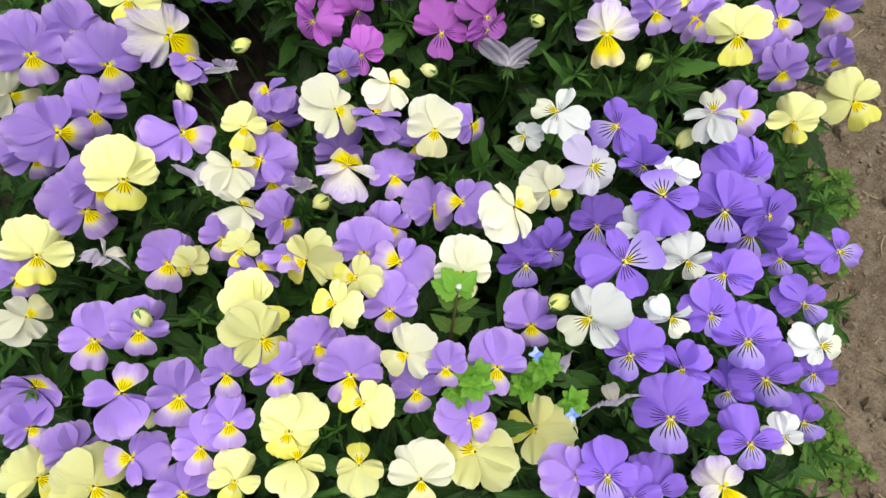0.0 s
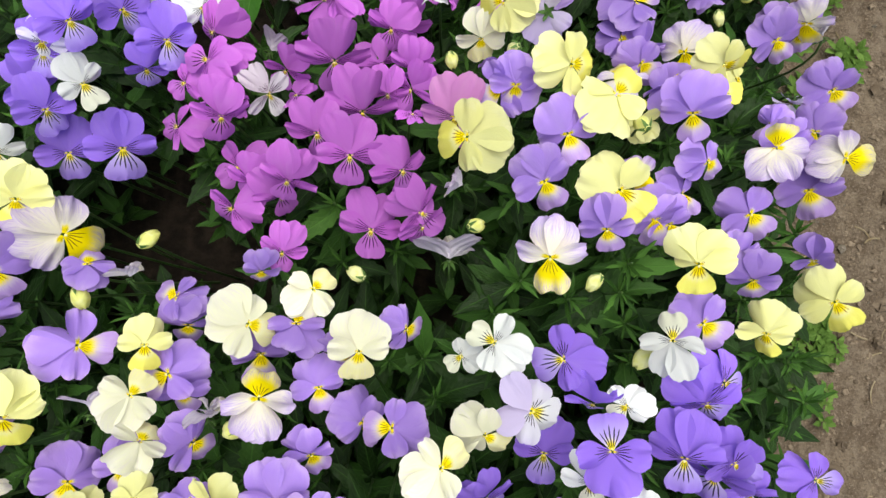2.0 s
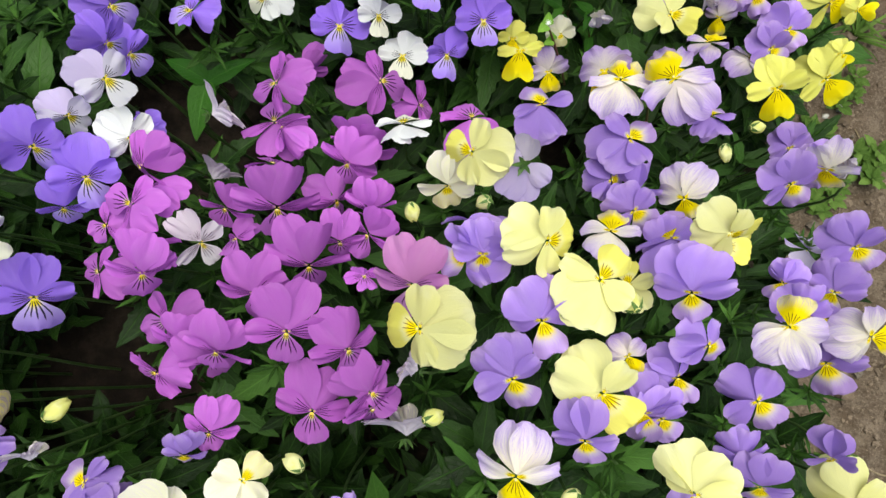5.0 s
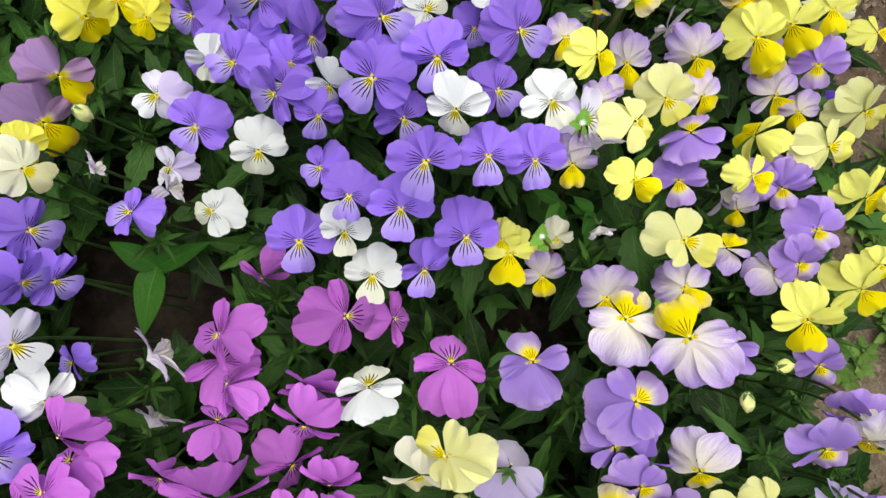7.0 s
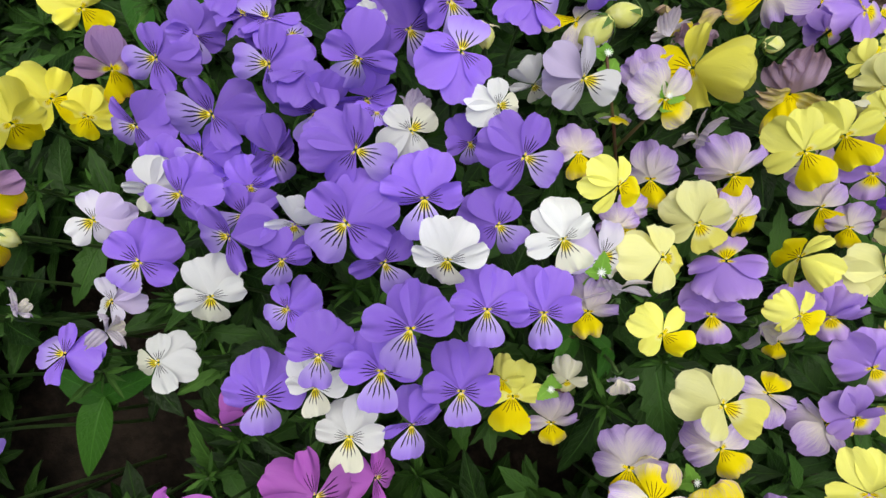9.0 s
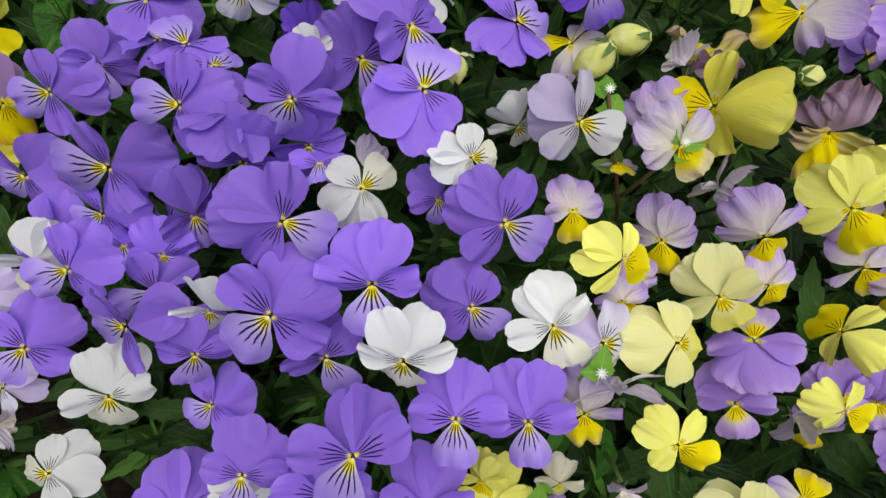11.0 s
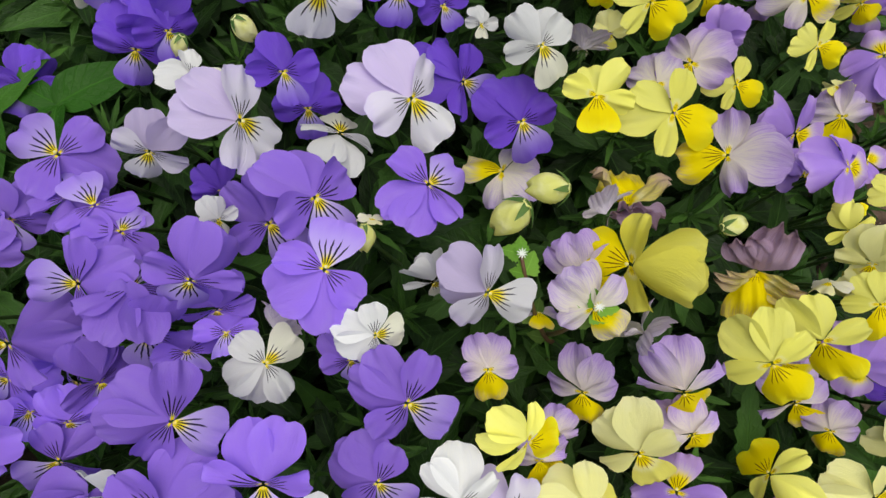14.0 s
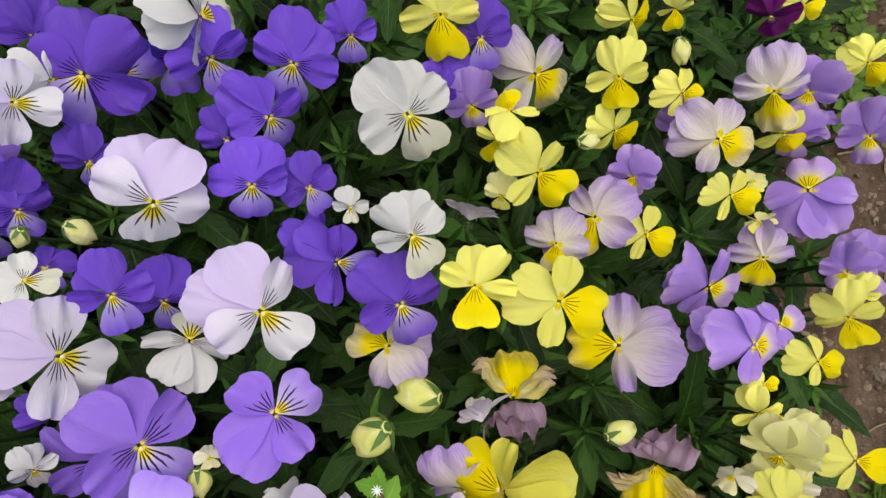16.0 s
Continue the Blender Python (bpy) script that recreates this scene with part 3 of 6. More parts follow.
bloom(clump, "faded", 0.1024, -0.0534, 0.2230, 0.0259, 103, -2, 0)
clump = plant("blue", 0.114, 0.685)
bloom(clump, "violet", 0.1123, 0.5978, 0.1906, 0.0342, 42, 49, 5)
bloom(clump, "bud", 0.1433, 0.5895, 0.1817, 0.0181, -128, 61, 45)
bloom(clump, "pale", 0.1048, 0.6314, 0.1868, 0.0394, -25, 51, -21)
bloom(clump, "pale", 0.0726, 0.6659, 0.1981, 0.0380, -53, 49, -41)
bloom(clump, "deep", 0.1494, 0.6353, 0.1550, 0.0352, -52, 65, -8)
bloom(clump, "deep", 0.1240, 0.6510, 0.1573, 0.0319, -12, 34, 5)
bloom(clump, "white", 0.1545, 0.6594, 0.1747, 0.0297, -66, 57, 2)
bloom(clump, "deep", 0.0990, 0.6754, 0.1833, 0.0284, -55, 53, -27)
bloom(clump, "deep", 0.1156, 0.6777, 0.1701, 0.0220, -56, 51, -4)
bloom(clump, "white", 0.1522, 0.7050, 0.1744, 0.0370, -65, 45, 9)
bloom(clump, "deep", 0.1005, 0.7039, 0.1729, 0.0311, -53, 43, -4)
bloom(clump, "deep", 0.1093, 0.7246, 0.1739, 0.0330, -78, 46, -31)
bloom(clump, "deep", 0.0757, 0.7284, 0.1699, 0.0320, -57, 33, -10)
bloom(clump, "white", 0.0747, 0.7390, 0.1798, 0.0347, -8, 19, 30)
bloom(clump, "deep", 0.1669, 0.7310, 0.1452, 0.0233, -101, 45, -3)
bloom(clump, "deep", 0.1622, 0.7246, 0.1484, 0.0194, -89, 10, -1)
bloom(clump, "deep", 0.1807, 0.7452, 0.1551, 0.0265, -94, 41, 6)
bloom(clump, "deep", 0.1282, 0.7424, 0.1618, 0.0235, -72, 27, -12)
bloom(clump, "deep", 0.0453, 0.7192, 0.1744, 0.0271, -33, 52, 69)
bloom(clump, "deep", 0.0600, 0.7308, 0.1644, 0.0296, -67, 30, -22)
bloom(clump, "white", 0.1315, 0.6705, 0.1696, 0.0135, -68, 57, -18)
bloom(clump, "deep", 0.0818, 0.6978, 0.1642, 0.0237, -55, 47, -22)
bloom(clump, "deep", 0.1156, 0.6590, 0.1518, 0.0260, -39, 44, 29)
clump = plant("blue", 0.073, 0.496)
bloom(clump, "violet", 0.0648, 0.4534, 0.2118, 0.0360, -80, 72, -12)
bloom(clump, "violet", 0.0948, 0.4618, 0.1946, 0.0322, -112, 73, 19)
bloom(clump, "violet", 0.1184, 0.4612, 0.1915, 0.0327, -120, 72, 38)
bloom(clump, "violet", 0.0258, 0.4412, 0.1891, 0.0290, -58, 73, -43)
bloom(clump, "violet", 0.0519, 0.4353, 0.1886, 0.0337, -57, 79, -33)
bloom(clump, "violet", 0.0855, 0.4259, 0.1650, 0.0355, -82, 66, -5)
bloom(clump, "violet", 0.0633, 0.4085, 0.1531, 0.0323, -76, 68, -14)
bloom(clump, "white", 0.0356, 0.4036, 0.1607, 0.0317, -58, 77, -34)
bloom(clump, "violet", 0.0389, 0.4931, 0.2122, 0.0359, -107, 64, -29)
bloom(clump, "violet", 0.0685, 0.5034, 0.2146, 0.0319, -83, 50, -5)
bloom(clump, "white", 0.0782, 0.4807, 0.2075, 0.0310, -93, 52, 3)
bloom(clump, "violet", 0.0988, 0.4977, 0.1889, 0.0285, -69, 69, 27)
bloom(clump, "violet", 0.1082, 0.5251, 0.1988, 0.0358, -67, 62, 40)
bloom(clump, "violet", 0.0410, 0.5204, 0.2175, 0.0337, -29, 48, 15)
bloom(clump, "white", 0.1262, 0.4924, 0.1908, 0.0302, -90, 61, 24)
bloom(clump, "pale", 0.1448, 0.4867, 0.1810, 0.0307, -32, 57, 17)
bloom(clump, "white", 0.0608, 0.5355, 0.1953, 0.0283, -4, 71, 49)
bloom(clump, "white", 0.0970, 0.5461, 0.1998, 0.0237, -29, 55, 36)
bloom(clump, "violet", 0.0514, 0.4802, 0.1943, 0.0289, -64, 47, 5)
bloom(clump, "white", 0.0404, 0.3469, 0.1939, 0.0319, 89, 31, 8)
bloom(clump, "violet", 0.0395, 0.5623, 0.2075, 0.0312, -85, 45, -29)
bloom(clump, "violet", 0.0809, 0.5657, 0.2059, 0.0335, 46, 67, 21)
bloom(clump, "pale", 0.1336, 0.5615, 0.1946, 0.0319, -61, 56, 47)
bloom(clump, "white", 0.1150, 0.5660, 0.1769, 0.0226, -71, 14, 19)
bloom(clump, "violet", 0.0455, 0.5450, 0.1898, 0.0203, 78, 61, -159)
bloom(clump, "violet", 0.0404, 0.5538, 0.1866, 0.0272, -83, 18, -9)
bloom(clump, "violet", 0.0311, 0.5377, 0.1871, 0.0234, 65, 45, -121)
bloom(clump, "violet", 0.0197, 0.5452, 0.1924, 0.0330, -85, 26, -18)
bloom(clump, "violet", 0.0174, 0.5580, 0.2000, 0.0340, 76, 32, 32)
bloom(clump, "faded", 0.0607, 0.5452, 0.1830, 0.0195, 66, -31, 0)
bloom(clump, "violet", 0.0865, 0.5370, 0.1790, 0.0213, -71, 44, 0)
clump = plant("blue", 0.021, 0.644)
bloom(clump, "violet", 0.0750, 0.5904, 0.2012, 0.0371, -3, 52, -47)
bloom(clump, "violet", -0.0419, 0.5850, 0.1781, 0.0263, -62, 42, -42)
bloom(clump, "pale", 0.0478, 0.6164, 0.2010, 0.0361, 0, 34, -11)
bloom(clump, "white", 0.0780, 0.6199, 0.1771, 0.0286, 60, 35, 29)
bloom(clump, "pale", 0.0152, 0.6077, 0.1937, 0.0253, -81, 27, -36)
bloom(clump, "violet", -0.0239, 0.6082, 0.1819, 0.0348, 1, 83, 147)
bloom(clump, "deep", -0.0164, 0.6645, 0.1524, 0.0331, -61, 38, -37)
bloom(clump, "violet", -0.0203, 0.6914, 0.1700, 0.0381, -83, 47, -68)
bloom(clump, "white", -0.0477, 0.6946, 0.1535, 0.0235, -46, -1, -10)
bloom(clump, "deep", 0.0623, 0.6356, 0.1641, 0.0282, -70, 52, -13)
bloom(clump, "deep", -0.0904, 0.6622, 0.1148, 0.0328, -58, 36, -52)
bloom(clump, "violet", -0.0053, 0.5878, 0.1871, 0.0297, 96, 57, 38)
bloom(clump, "violet", -0.0186, 0.5917, 0.1824, 0.0263, 72, 58, 34)
bloom(clump, "violet", 0.0058, 0.5785, 0.1901, 0.0276, 35, 49, 42)
bloom(clump, "deep", 0.0376, 0.5962, 0.1850, 0.0192, -55, 35, -12)
bloom(clump, "deep", 0.0388, 0.7141, 0.1857, 0.0387, -65, 46, -55)
bloom(clump, "pale", 0.0260, 0.6974, 0.2014, 0.0276, -29, 30, 25)
bloom(clump, "white", 0.0280, 0.7107, 0.1885, 0.0224, -14, -6, 12)
bloom(clump, "deep", 0.0609, 0.6358, 0.1977, 0.0260, -29, 45, -39)
bloom(clump, "bud", 0.0425, 0.6573, 0.1868, 0.0113, -14, 60, -80)
bloom(clump, "bud", 0.0118, 0.6573, 0.1719, 0.0102, -19, 67, -69)
bloom(clump, "deep", -0.0002, 0.6703, 0.1585, 0.0262, -49, 33, -25)
bloom(clump, "deep", -0.0043, 0.6745, 0.1602, 0.0310, -64, 26, -28)
bloom(clump, "white", 0.0224, 0.6401, 0.1830, 0.0223, 38, 50, -36)
bloom(clump, "deep", 0.0216, 0.7271, 0.1888, 0.0264, -77, 19, -17)
bloom(clump, "white", 0.0434, 0.5828, 0.1998, 0.0141, -47, 42, -23)
bloom(clump, "violet", 0.0578, 0.5837, 0.1919, 0.0315, -68, 37, 13)
bloom(clump, "deep", 0.0149, 0.6469, 0.1613, 0.0233, 38, 58, -113)
bloom(clump, "deep", 0.0374, 0.6846, 0.1774, 0.0222, -58, 36, -21)
clump = plant("blue", 0.119, 0.071)
bloom(clump, "bud", 0.0669, 0.0079, 0.2373, 0.0140, 160, 69, 116)
bloom(clump, "white", 0.0818, -0.0008, 0.2540, 0.0374, -161, 60, 13)
bloom(clump, "white", 0.0538, 0.1169, 0.2072, 0.0233, -169, 70, 21)
bloom(clump, "white", 0.0713, 0.1247, 0.2268, 0.0344, 141, 56, 10)
bloom(clump, "pale", 0.0892, 0.0897, 0.2319, 0.0356, 49, 78, -69)
bloom(clump, "violet", 0.1091, 0.1166, 0.2261, 0.0366, 173, 62, 20)
bloom(clump, "white", 0.1694, 0.1255, 0.2233, 0.0348, 109, 47, -30)
bloom(clump, "white", 0.1456, 0.0902, 0.2165, 0.0248, -177, 51, 34)
bloom(clump, "bud", 0.1597, 0.1157, 0.2050, 0.0158, -123, 55, 44)
bloom(clump, "violet", 0.1308, 0.0693, 0.2363, 0.0384, 118, 50, -30)
bloom(clump, "violet", 0.1728, 0.0648, 0.2247, 0.0438, -134, 52, 41)
bloom(clump, "violet", 0.2080, 0.1010, 0.1960, 0.0392, -23, 59, 3)
bloom(clump, "violet", 0.1936, 0.0912, 0.2047, 0.0412, -86, 35, 37)
bloom(clump, "violet", 0.1991, 0.0618, 0.2234, 0.0342, -97, 56, 57)
bloom(clump, "violet", 0.1943, 0.0528, 0.2130, 0.0420, -126, 37, 33)
bloom(clump, "white", 0.1223, 0.0509, 0.2220, 0.0310, -124, 55, 36)
bloom(clump, "violet", 0.1025, 0.0601, 0.1934, 0.0360, -129, 68, 32)
bloom(clump, "white", 0.1452, 0.0334, 0.2306, 0.0305, -114, 52, 39)
bloom(clump, "violet", 0.1014, 0.0298, 0.2486, 0.0428, 3, 86, 7)
bloom(clump, "violet", 0.0511, 0.0328, 0.2168, 0.0363, -87, 53, -1)
bloom(clump, "violet", 0.0653, 0.0416, 0.2167, 0.0330, -63, 30, -1)
bloom(clump, "violet", 0.1246, 0.0936, 0.2239, 0.0294, -100, 21, 17)
clump = plant("blue", 0.316, 0.523)
bloom(clump, "deep", 0.3163, 0.5230, 0.1313, 0.0218, 117, 44, 131)
clump = plant("blue", -0.036, 0.490)
bloom(clump, "violet", -0.0044, 0.4205, 0.1644, 0.0383, -32, 69, -57)
bloom(clump, "white", 0.0204, 0.4260, 0.1682, 0.0276, -56, 65, -37)
bloom(clump, "white", -0.0230, 0.4645, 0.1844, 0.0301, -48, 50, -37)
bloom(clump, "white", -0.0496, 0.4345, 0.1690, 0.0278, -180, 83, 14)
bloom(clump, "violet", -0.0598, 0.4793, 0.1748, 0.0323, -58, 62, -70)
bloom(clump, "pale", -0.0859, 0.4986, 0.1679, 0.0289, -78, 68, -75)
bloom(clump, "pale", -0.0831, 0.4615, 0.1510, 0.0262, -154, 73, -16)
bloom(clump, "white", -0.0480, 0.5089, 0.1920, 0.0241, -63, 42, -42)
bloom(clump, "violet", -0.0102, 0.4881, 0.1999, 0.0320, -146, 61, -22)
bloom(clump, "violet", -0.0337, 0.5063, 0.1955, 0.0289, -96, 60, -57)
bloom(clump, "white", 0.0156, 0.4944, 0.2001, 0.0244, -92, 27, -18)
bloom(clump, "violet", 0.0099, 0.4800, 0.1957, 0.0260, -62, 57, -30)
bloom(clump, "violet", 0.0068, 0.4603, 0.1687, 0.0253, -120, 70, -31)
bloom(clump, "violet", -0.0668, 0.5425, 0.1744, 0.0304, -108, 53, -49)
bloom(clump, "violet", -0.0225, 0.5405, 0.1971, 0.0355, -111, 63, -56)
bloom(clump, "violet", -0.1035, 0.4353, 0.1501, 0.0307, 167, 62, 16)
bloom(clump, "faded", -0.0803, 0.4470, 0.1608, 0.0189, 30, 1, 0)
bloom(clump, "faded", -0.1186, 0.4539, 0.1677, 0.0155, 42, 4, 0)
bloom(clump, "violet", 0.0022, 0.5602, 0.2035, 0.0304, -116, 64, -65)
bloom(clump, "violet", -0.0578, 0.5732, 0.1792, 0.0319, -114, 51, -59)
bloom(clump, "violet", 0.0002, 0.5276, 0.1845, 0.0287, -44, 17, -31)
bloom(clump, "violet", -0.0095, 0.5268, 0.1782, 0.0289, -129, 38, -29)
bloom(clump, "violet", -0.0104, 0.5135, 0.1824, 0.0238, -58, 41, -13)
bloom(clump, "violet", -0.0242, 0.5155, 0.1810, 0.0230, 80, 69, -170)
bloom(clump, "violet", -0.0325, 0.5277, 0.1813, 0.0274, -118, 47, -39)
bloom(clump, "violet", -0.0552, 0.5201, 0.1724, 0.0296, -103, 62, -48)
bloom(clump, "violet", -0.0109, 0.5006, 0.1830, 0.0279, -81, 59, -64)
clump = plant("antique", 0.212, 0.218)
bloom(clump, "lilac", 0.1969, 0.1360, 0.1986, 0.0363, -118, 72, 73)
bloom(clump, "yellow", 0.2362, 0.1301, 0.1963, 0.0324, -138, 45, 40)
bloom(clump, "yellow", 0.2873, 0.1492, 0.1823, 0.0388, -136, 60, 83)
bloom(clump, "lilac", 0.2680, 0.1743, 0.1952, 0.0262, -105, 27, 36)
bloom(clump, "lilac", 0.2254, 0.1618, 0.2055, 0.0295, -115, 30, 34)
bloom(clump, "lilac", 0.2179, 0.1755, 0.2041, 0.0271, -103, 37, 36)
bloom(clump, "yellow", 0.1389, 0.2087, 0.2355, 0.0397, -94, 67, 56)
bloom(clump, "lilac", 0.1314, 0.1874, 0.2350, 0.0304, -102, 46, 29)
bloom(clump, "antique", 0.1000, 0.1716, 0.2376, 0.0400, -116, 65, 26)
bloom(clump, "lilac", 0.1669, 0.1971, 0.2110, 0.0328, -112, 47, 35)
bloom(clump, "lilac", 0.1751, 0.1941, 0.2096, 0.0284, -84, 47, 32)
bloom(clump, "lilac", 0.1980, 0.2305, 0.2119, 0.0297, -42, 65, 9)
bloom(clump, "yellow", 0.1772, 0.1675, 0.2433, 0.0363, -133, 54, 46)
bloom(clump, "lilac", 0.2298, 0.2019, 0.1969, 0.0347, -143, 77, 91)
bloom(clump, "lilac", 0.1865, 0.2568, 0.2239, 0.0397, -115, 36, 33)
bloom(clump, "yellow", 0.2052, 0.2858, 0.2239, 0.0309, -62, 47, 49)
bloom(clump, "yellow", 0.2176, 0.2840, 0.1873, 0.0332, 21, 81, -38)
bloom(clump, "yellow", 0.2354, 0.2959, 0.1775, 0.0244, -12, 60, -5)
bloom(clump, "antique", 0.2430, 0.2399, 0.2067, 0.0352, 133, 60, -64)
bloom(clump, "lilac", 0.2798, 0.2218, 0.1766, 0.0385, -128, 46, 54)
bloom(clump, "lilac", 0.2958, 0.2868, 0.1822, 0.0348, -107, 49, 62)
bloom(clump, "antique", 0.2891, 0.2368, 0.1982, 0.0330, -50, 70, 44)
bloom(clump, "lilac", 0.2880, 0.2616, 0.1751, 0.0310, -130, 32, 30)
bloom(clump, "reverse", 0.2878, 0.2891, 0.1526, 0.0288, -95, -35, -142)
bloom(clump, "bud", 0.1265, 0.1585, 0.2262, 0.0123, 128, 81, 139)
bloom(clump, "bud", 0.1575, 0.2506, 0.2214, 0.0136, -124, 66, 37)
bloom(clump, "yellow", 0.1635, 0.2602, 0.1988, 0.0259, 140, 55, -43)
bloom(clump, "lilac", 0.1888, 0.2856, 0.1940, 0.0393, 116, 31, -24)
bloom(clump, "lilac", 0.1910, 0.2821, 0.1883, 0.0309, -108, 51, 31)
bloom(clump, "lilac", 0.2629, 0.2489, 0.1862, 0.0282, -112, 46, 46)
bloom(clump, "lilac", 0.1862, 0.2138, 0.2018, 0.0293, -73, 61, 21)
bloom(clump, "bronze", 0.1585, 0.2242, 0.2104, 0.0211, -68, 72, 14)
bloom(clump, "lilac", 0.2599, 0.2660, 0.1740, 0.0250, -145, 33, 35)
bloom(clump, "bronze", 0.1688, 0.2065, 0.2074, 0.0211, -70, 76, 16)
bloom(clump, "lilac", 0.2709, 0.2460, 0.1851, 0.0254, 119, 63, -180)
clump = plant("antique", -0.200, -0.025)
bloom(clump, "yellow", -0.2569, 0.0388, 0.2099, 0.0390, -45, 44, -52)
bloom(clump, "lilac", -0.2691, 0.0246, 0.2087, 0.0336, -36, 43, -40)
bloom(clump, "lilac", -0.1914, 0.0370, 0.1707, 0.0404, -15, 58, -83)
bloom(clump, "yellow", -0.1608, 0.0318, 0.2084, 0.0217, -81, 52, -42)
bloom(clump, "lilac", -0.1447, 0.0515, 0.1959, 0.0320, -35, 59, -63)
bloom(clump, "lilac", -0.1474, -0.0442, 0.2434, 0.0339, -44, 63, -53)
bloom(clump, "lilac", -0.1367, -0.0730, 0.2376, 0.0322, -23, 64, -68)
bloom(clump, "lilac", -0.1764, -0.0433, 0.2501, 0.0389, 70, 34, 31)
bloom(clump, "lilac", -0.1796, -0.0818, 0.2266, 0.0319, 96, 75, 93)
bloom(clump, "lilac", -0.2305, -0.0151, 0.1862, 0.0435, -28, 57, -67)
bloom(clump, "lilac", -0.1836, -0.0087, 0.2219, 0.0331, -46, 58, -46)
bloom(clump, "cream", -0.2614, -0.0009, 0.2092, 0.0311, 18, 32, 27)
bloom(clump, "bud", -0.1772, -0.0009, 0.2308, 0.0142, -75, 83, -14)
bloom(clump, "lilac", -0.2465, -0.0442, 0.2182, 0.0358, 90, -47, -136)
bloom(clump, "lilac", -0.2507, -0.0664, 0.2144, 0.0288, -18, 30, -44)
bloom(clump, "yellow", -0.2448, -0.0967, 0.2120, 0.0341, -4, 36, -37)
bloom(clump, "yellow", -0.2042, -0.0985, 0.2230, 0.0428, -3, 52, -57)
bloom(clump, "lilac", -0.2229, -0.0815, 0.2135, 0.0324, -41, 29, -38)
bloom(clump, "lilac", -0.1489, -0.1002, 0.2284, 0.0348, -27, 72, -70)
bloom(clump, "bud", -0.1696, -0.0587, 0.2307, 0.0124, 34, 63, -116)
bloom(clump, "faded", -0.2181, 0.0374, 0.2058, 0.0260, 36, 0, 0)
clump = plant("antique", 0.327, 0.717)
bloom(clump, "bronze", 0.3208, 0.6612, 0.1032, 0.0301, -130, 47, 41)
bloom(clump, "golden", 0.2777, 0.7366, 0.1192, 0.0233, -46, 55, 43)
bloom(clump, "antique", 0.2887, 0.7115, 0.1289, 0.0340, -71, 59, 56)
bloom(clump, "antique", 0.3225, 0.7389, 0.1180, 0.0359, -123, 38, 34)
bloom(clump, "golden", 0.3339, 0.7231, 0.1034, 0.0260, -98, 45, 54)
bloom(clump, "lilac", 0.3455, 0.7242, 0.0960, 0.0258, -116, 13, 26)
bloom(clump, "golden", 0.2936, 0.6859, 0.1277, 0.0235, -61, 56, 46)
bloom(clump, "lilac", 0.3452, 0.6935, 0.1022, 0.0400, 140, 53, -58)
bloom(clump, "lilac", 0.3732, 0.7203, 0.1088, 0.0286, -133, 42, 44)
bloom(clump, "golden", 0.3827, 0.7627, 0.0987, 0.0246, -109, 45, 69)
bloom(clump, "wine", 0.3228, 0.7767, 0.1193, 0.0255, -114, 26, 28)
bloom(clump, "lilac", 0.3657, 0.6567, 0.1101, 0.0276, -140, 50, 57)
bloom(clump, "bud", 0.2787, 0.7577, 0.1191, 0.0133, -131, 71, 41)
bloom(clump, "lilac", 0.2821, 0.7229, 0.1068, 0.0288, -118, 32, 15)
bloom(clump, "lilac", 0.3539, 0.7481, 0.0967, 0.0282, -133, 23, 32)
bloom(clump, "yellow", 0.3228, 0.6785, 0.0984, 0.0161, 113, 60, 137)
bloom(clump, "lilac", 0.3537, 0.6536, 0.1136, 0.0234, -141, 33, 37)
bloom(clump, "golden", 0.3571, 0.6431, 0.1151, 0.0170, -137, 38, 36)
bloom(clump, "lilac", 0.3546, 0.7318, 0.0961, 0.0243, 115, 71, 151)
bloom(clump, "yellow", 0.3175, 0.6988, 0.1027, 0.0160, 102, 67, 163)
bloom(clump, "golden", 0.3385, 0.7815, 0.1187, 0.0167, -82, 55, 75)
bloom(clump, "golden", 0.2735, 0.7746, 0.1271, 0.0162, -104, 24, 17)
clump = plant("antique", -0.141, 0.451)
bloom(clump, "cream", -0.1411, 0.4505, 0.1885, 0.0313, -25, 26, 2)
clump = plant("antique", 0.050, -0.061)
bloom(clump, "lilac", 0.0544, -0.0044, 0.2138, 0.0346, -105, 58, 20)
bloom(clump, "lilac", 0.0815, -0.0972, 0.2038, 0.0361, 21, 67, -33)
bloom(clump, "antique", 0.1694, -0.1020, 0.2104, 0.0319, -173, 73, 119)
bloom(clump, "yellow", 0.0673, -0.0808, 0.1462, 0.0468, 159, 53, 14)
bloom(clump, "yellow", 0.0196, -0.0807, 0.2171, 0.0431, 146, 61, 26)
bloom(clump, "lilac", 0.0153, -0.0598, 0.2241, 0.0351, -9, 65, -22)
bloom(clump, "lilac", 0.0315, -0.0289, 0.2323, 0.0365, -99, 69, 9)
bloom(clump, "lilac", 0.0018, -0.0275, 0.2566, 0.0237, -99, 77, 14)
bloom(clump, "cream", -0.0128, -0.0934, 0.2245, 0.0390, -82, 59, -8)
bloom(clump, "faded", 0.0736, -0.0341, 0.2190, 0.0210, 112, -20, 0)
clump = plant("antique", -0.049, 0.105)
bloom(clump, "cream", -0.0716, 0.1350, 0.2062, 0.0391, -3, 50, -15)
bloom(clump, "cream", -0.0054, 0.1201, 0.2111, 0.0377, -69, 66, -24)
bloom(clump, "lilac", -0.0190, 0.1172, 0.1873, 0.0291, -88, 23, -3)
bloom(clump, "cream", -0.0358, 0.1550, 0.1984, 0.0336, 34, 58, 18)
bloom(clump, "lilac", -0.1150, 0.1350, 0.1854, 0.0356, -70, 27, -29)
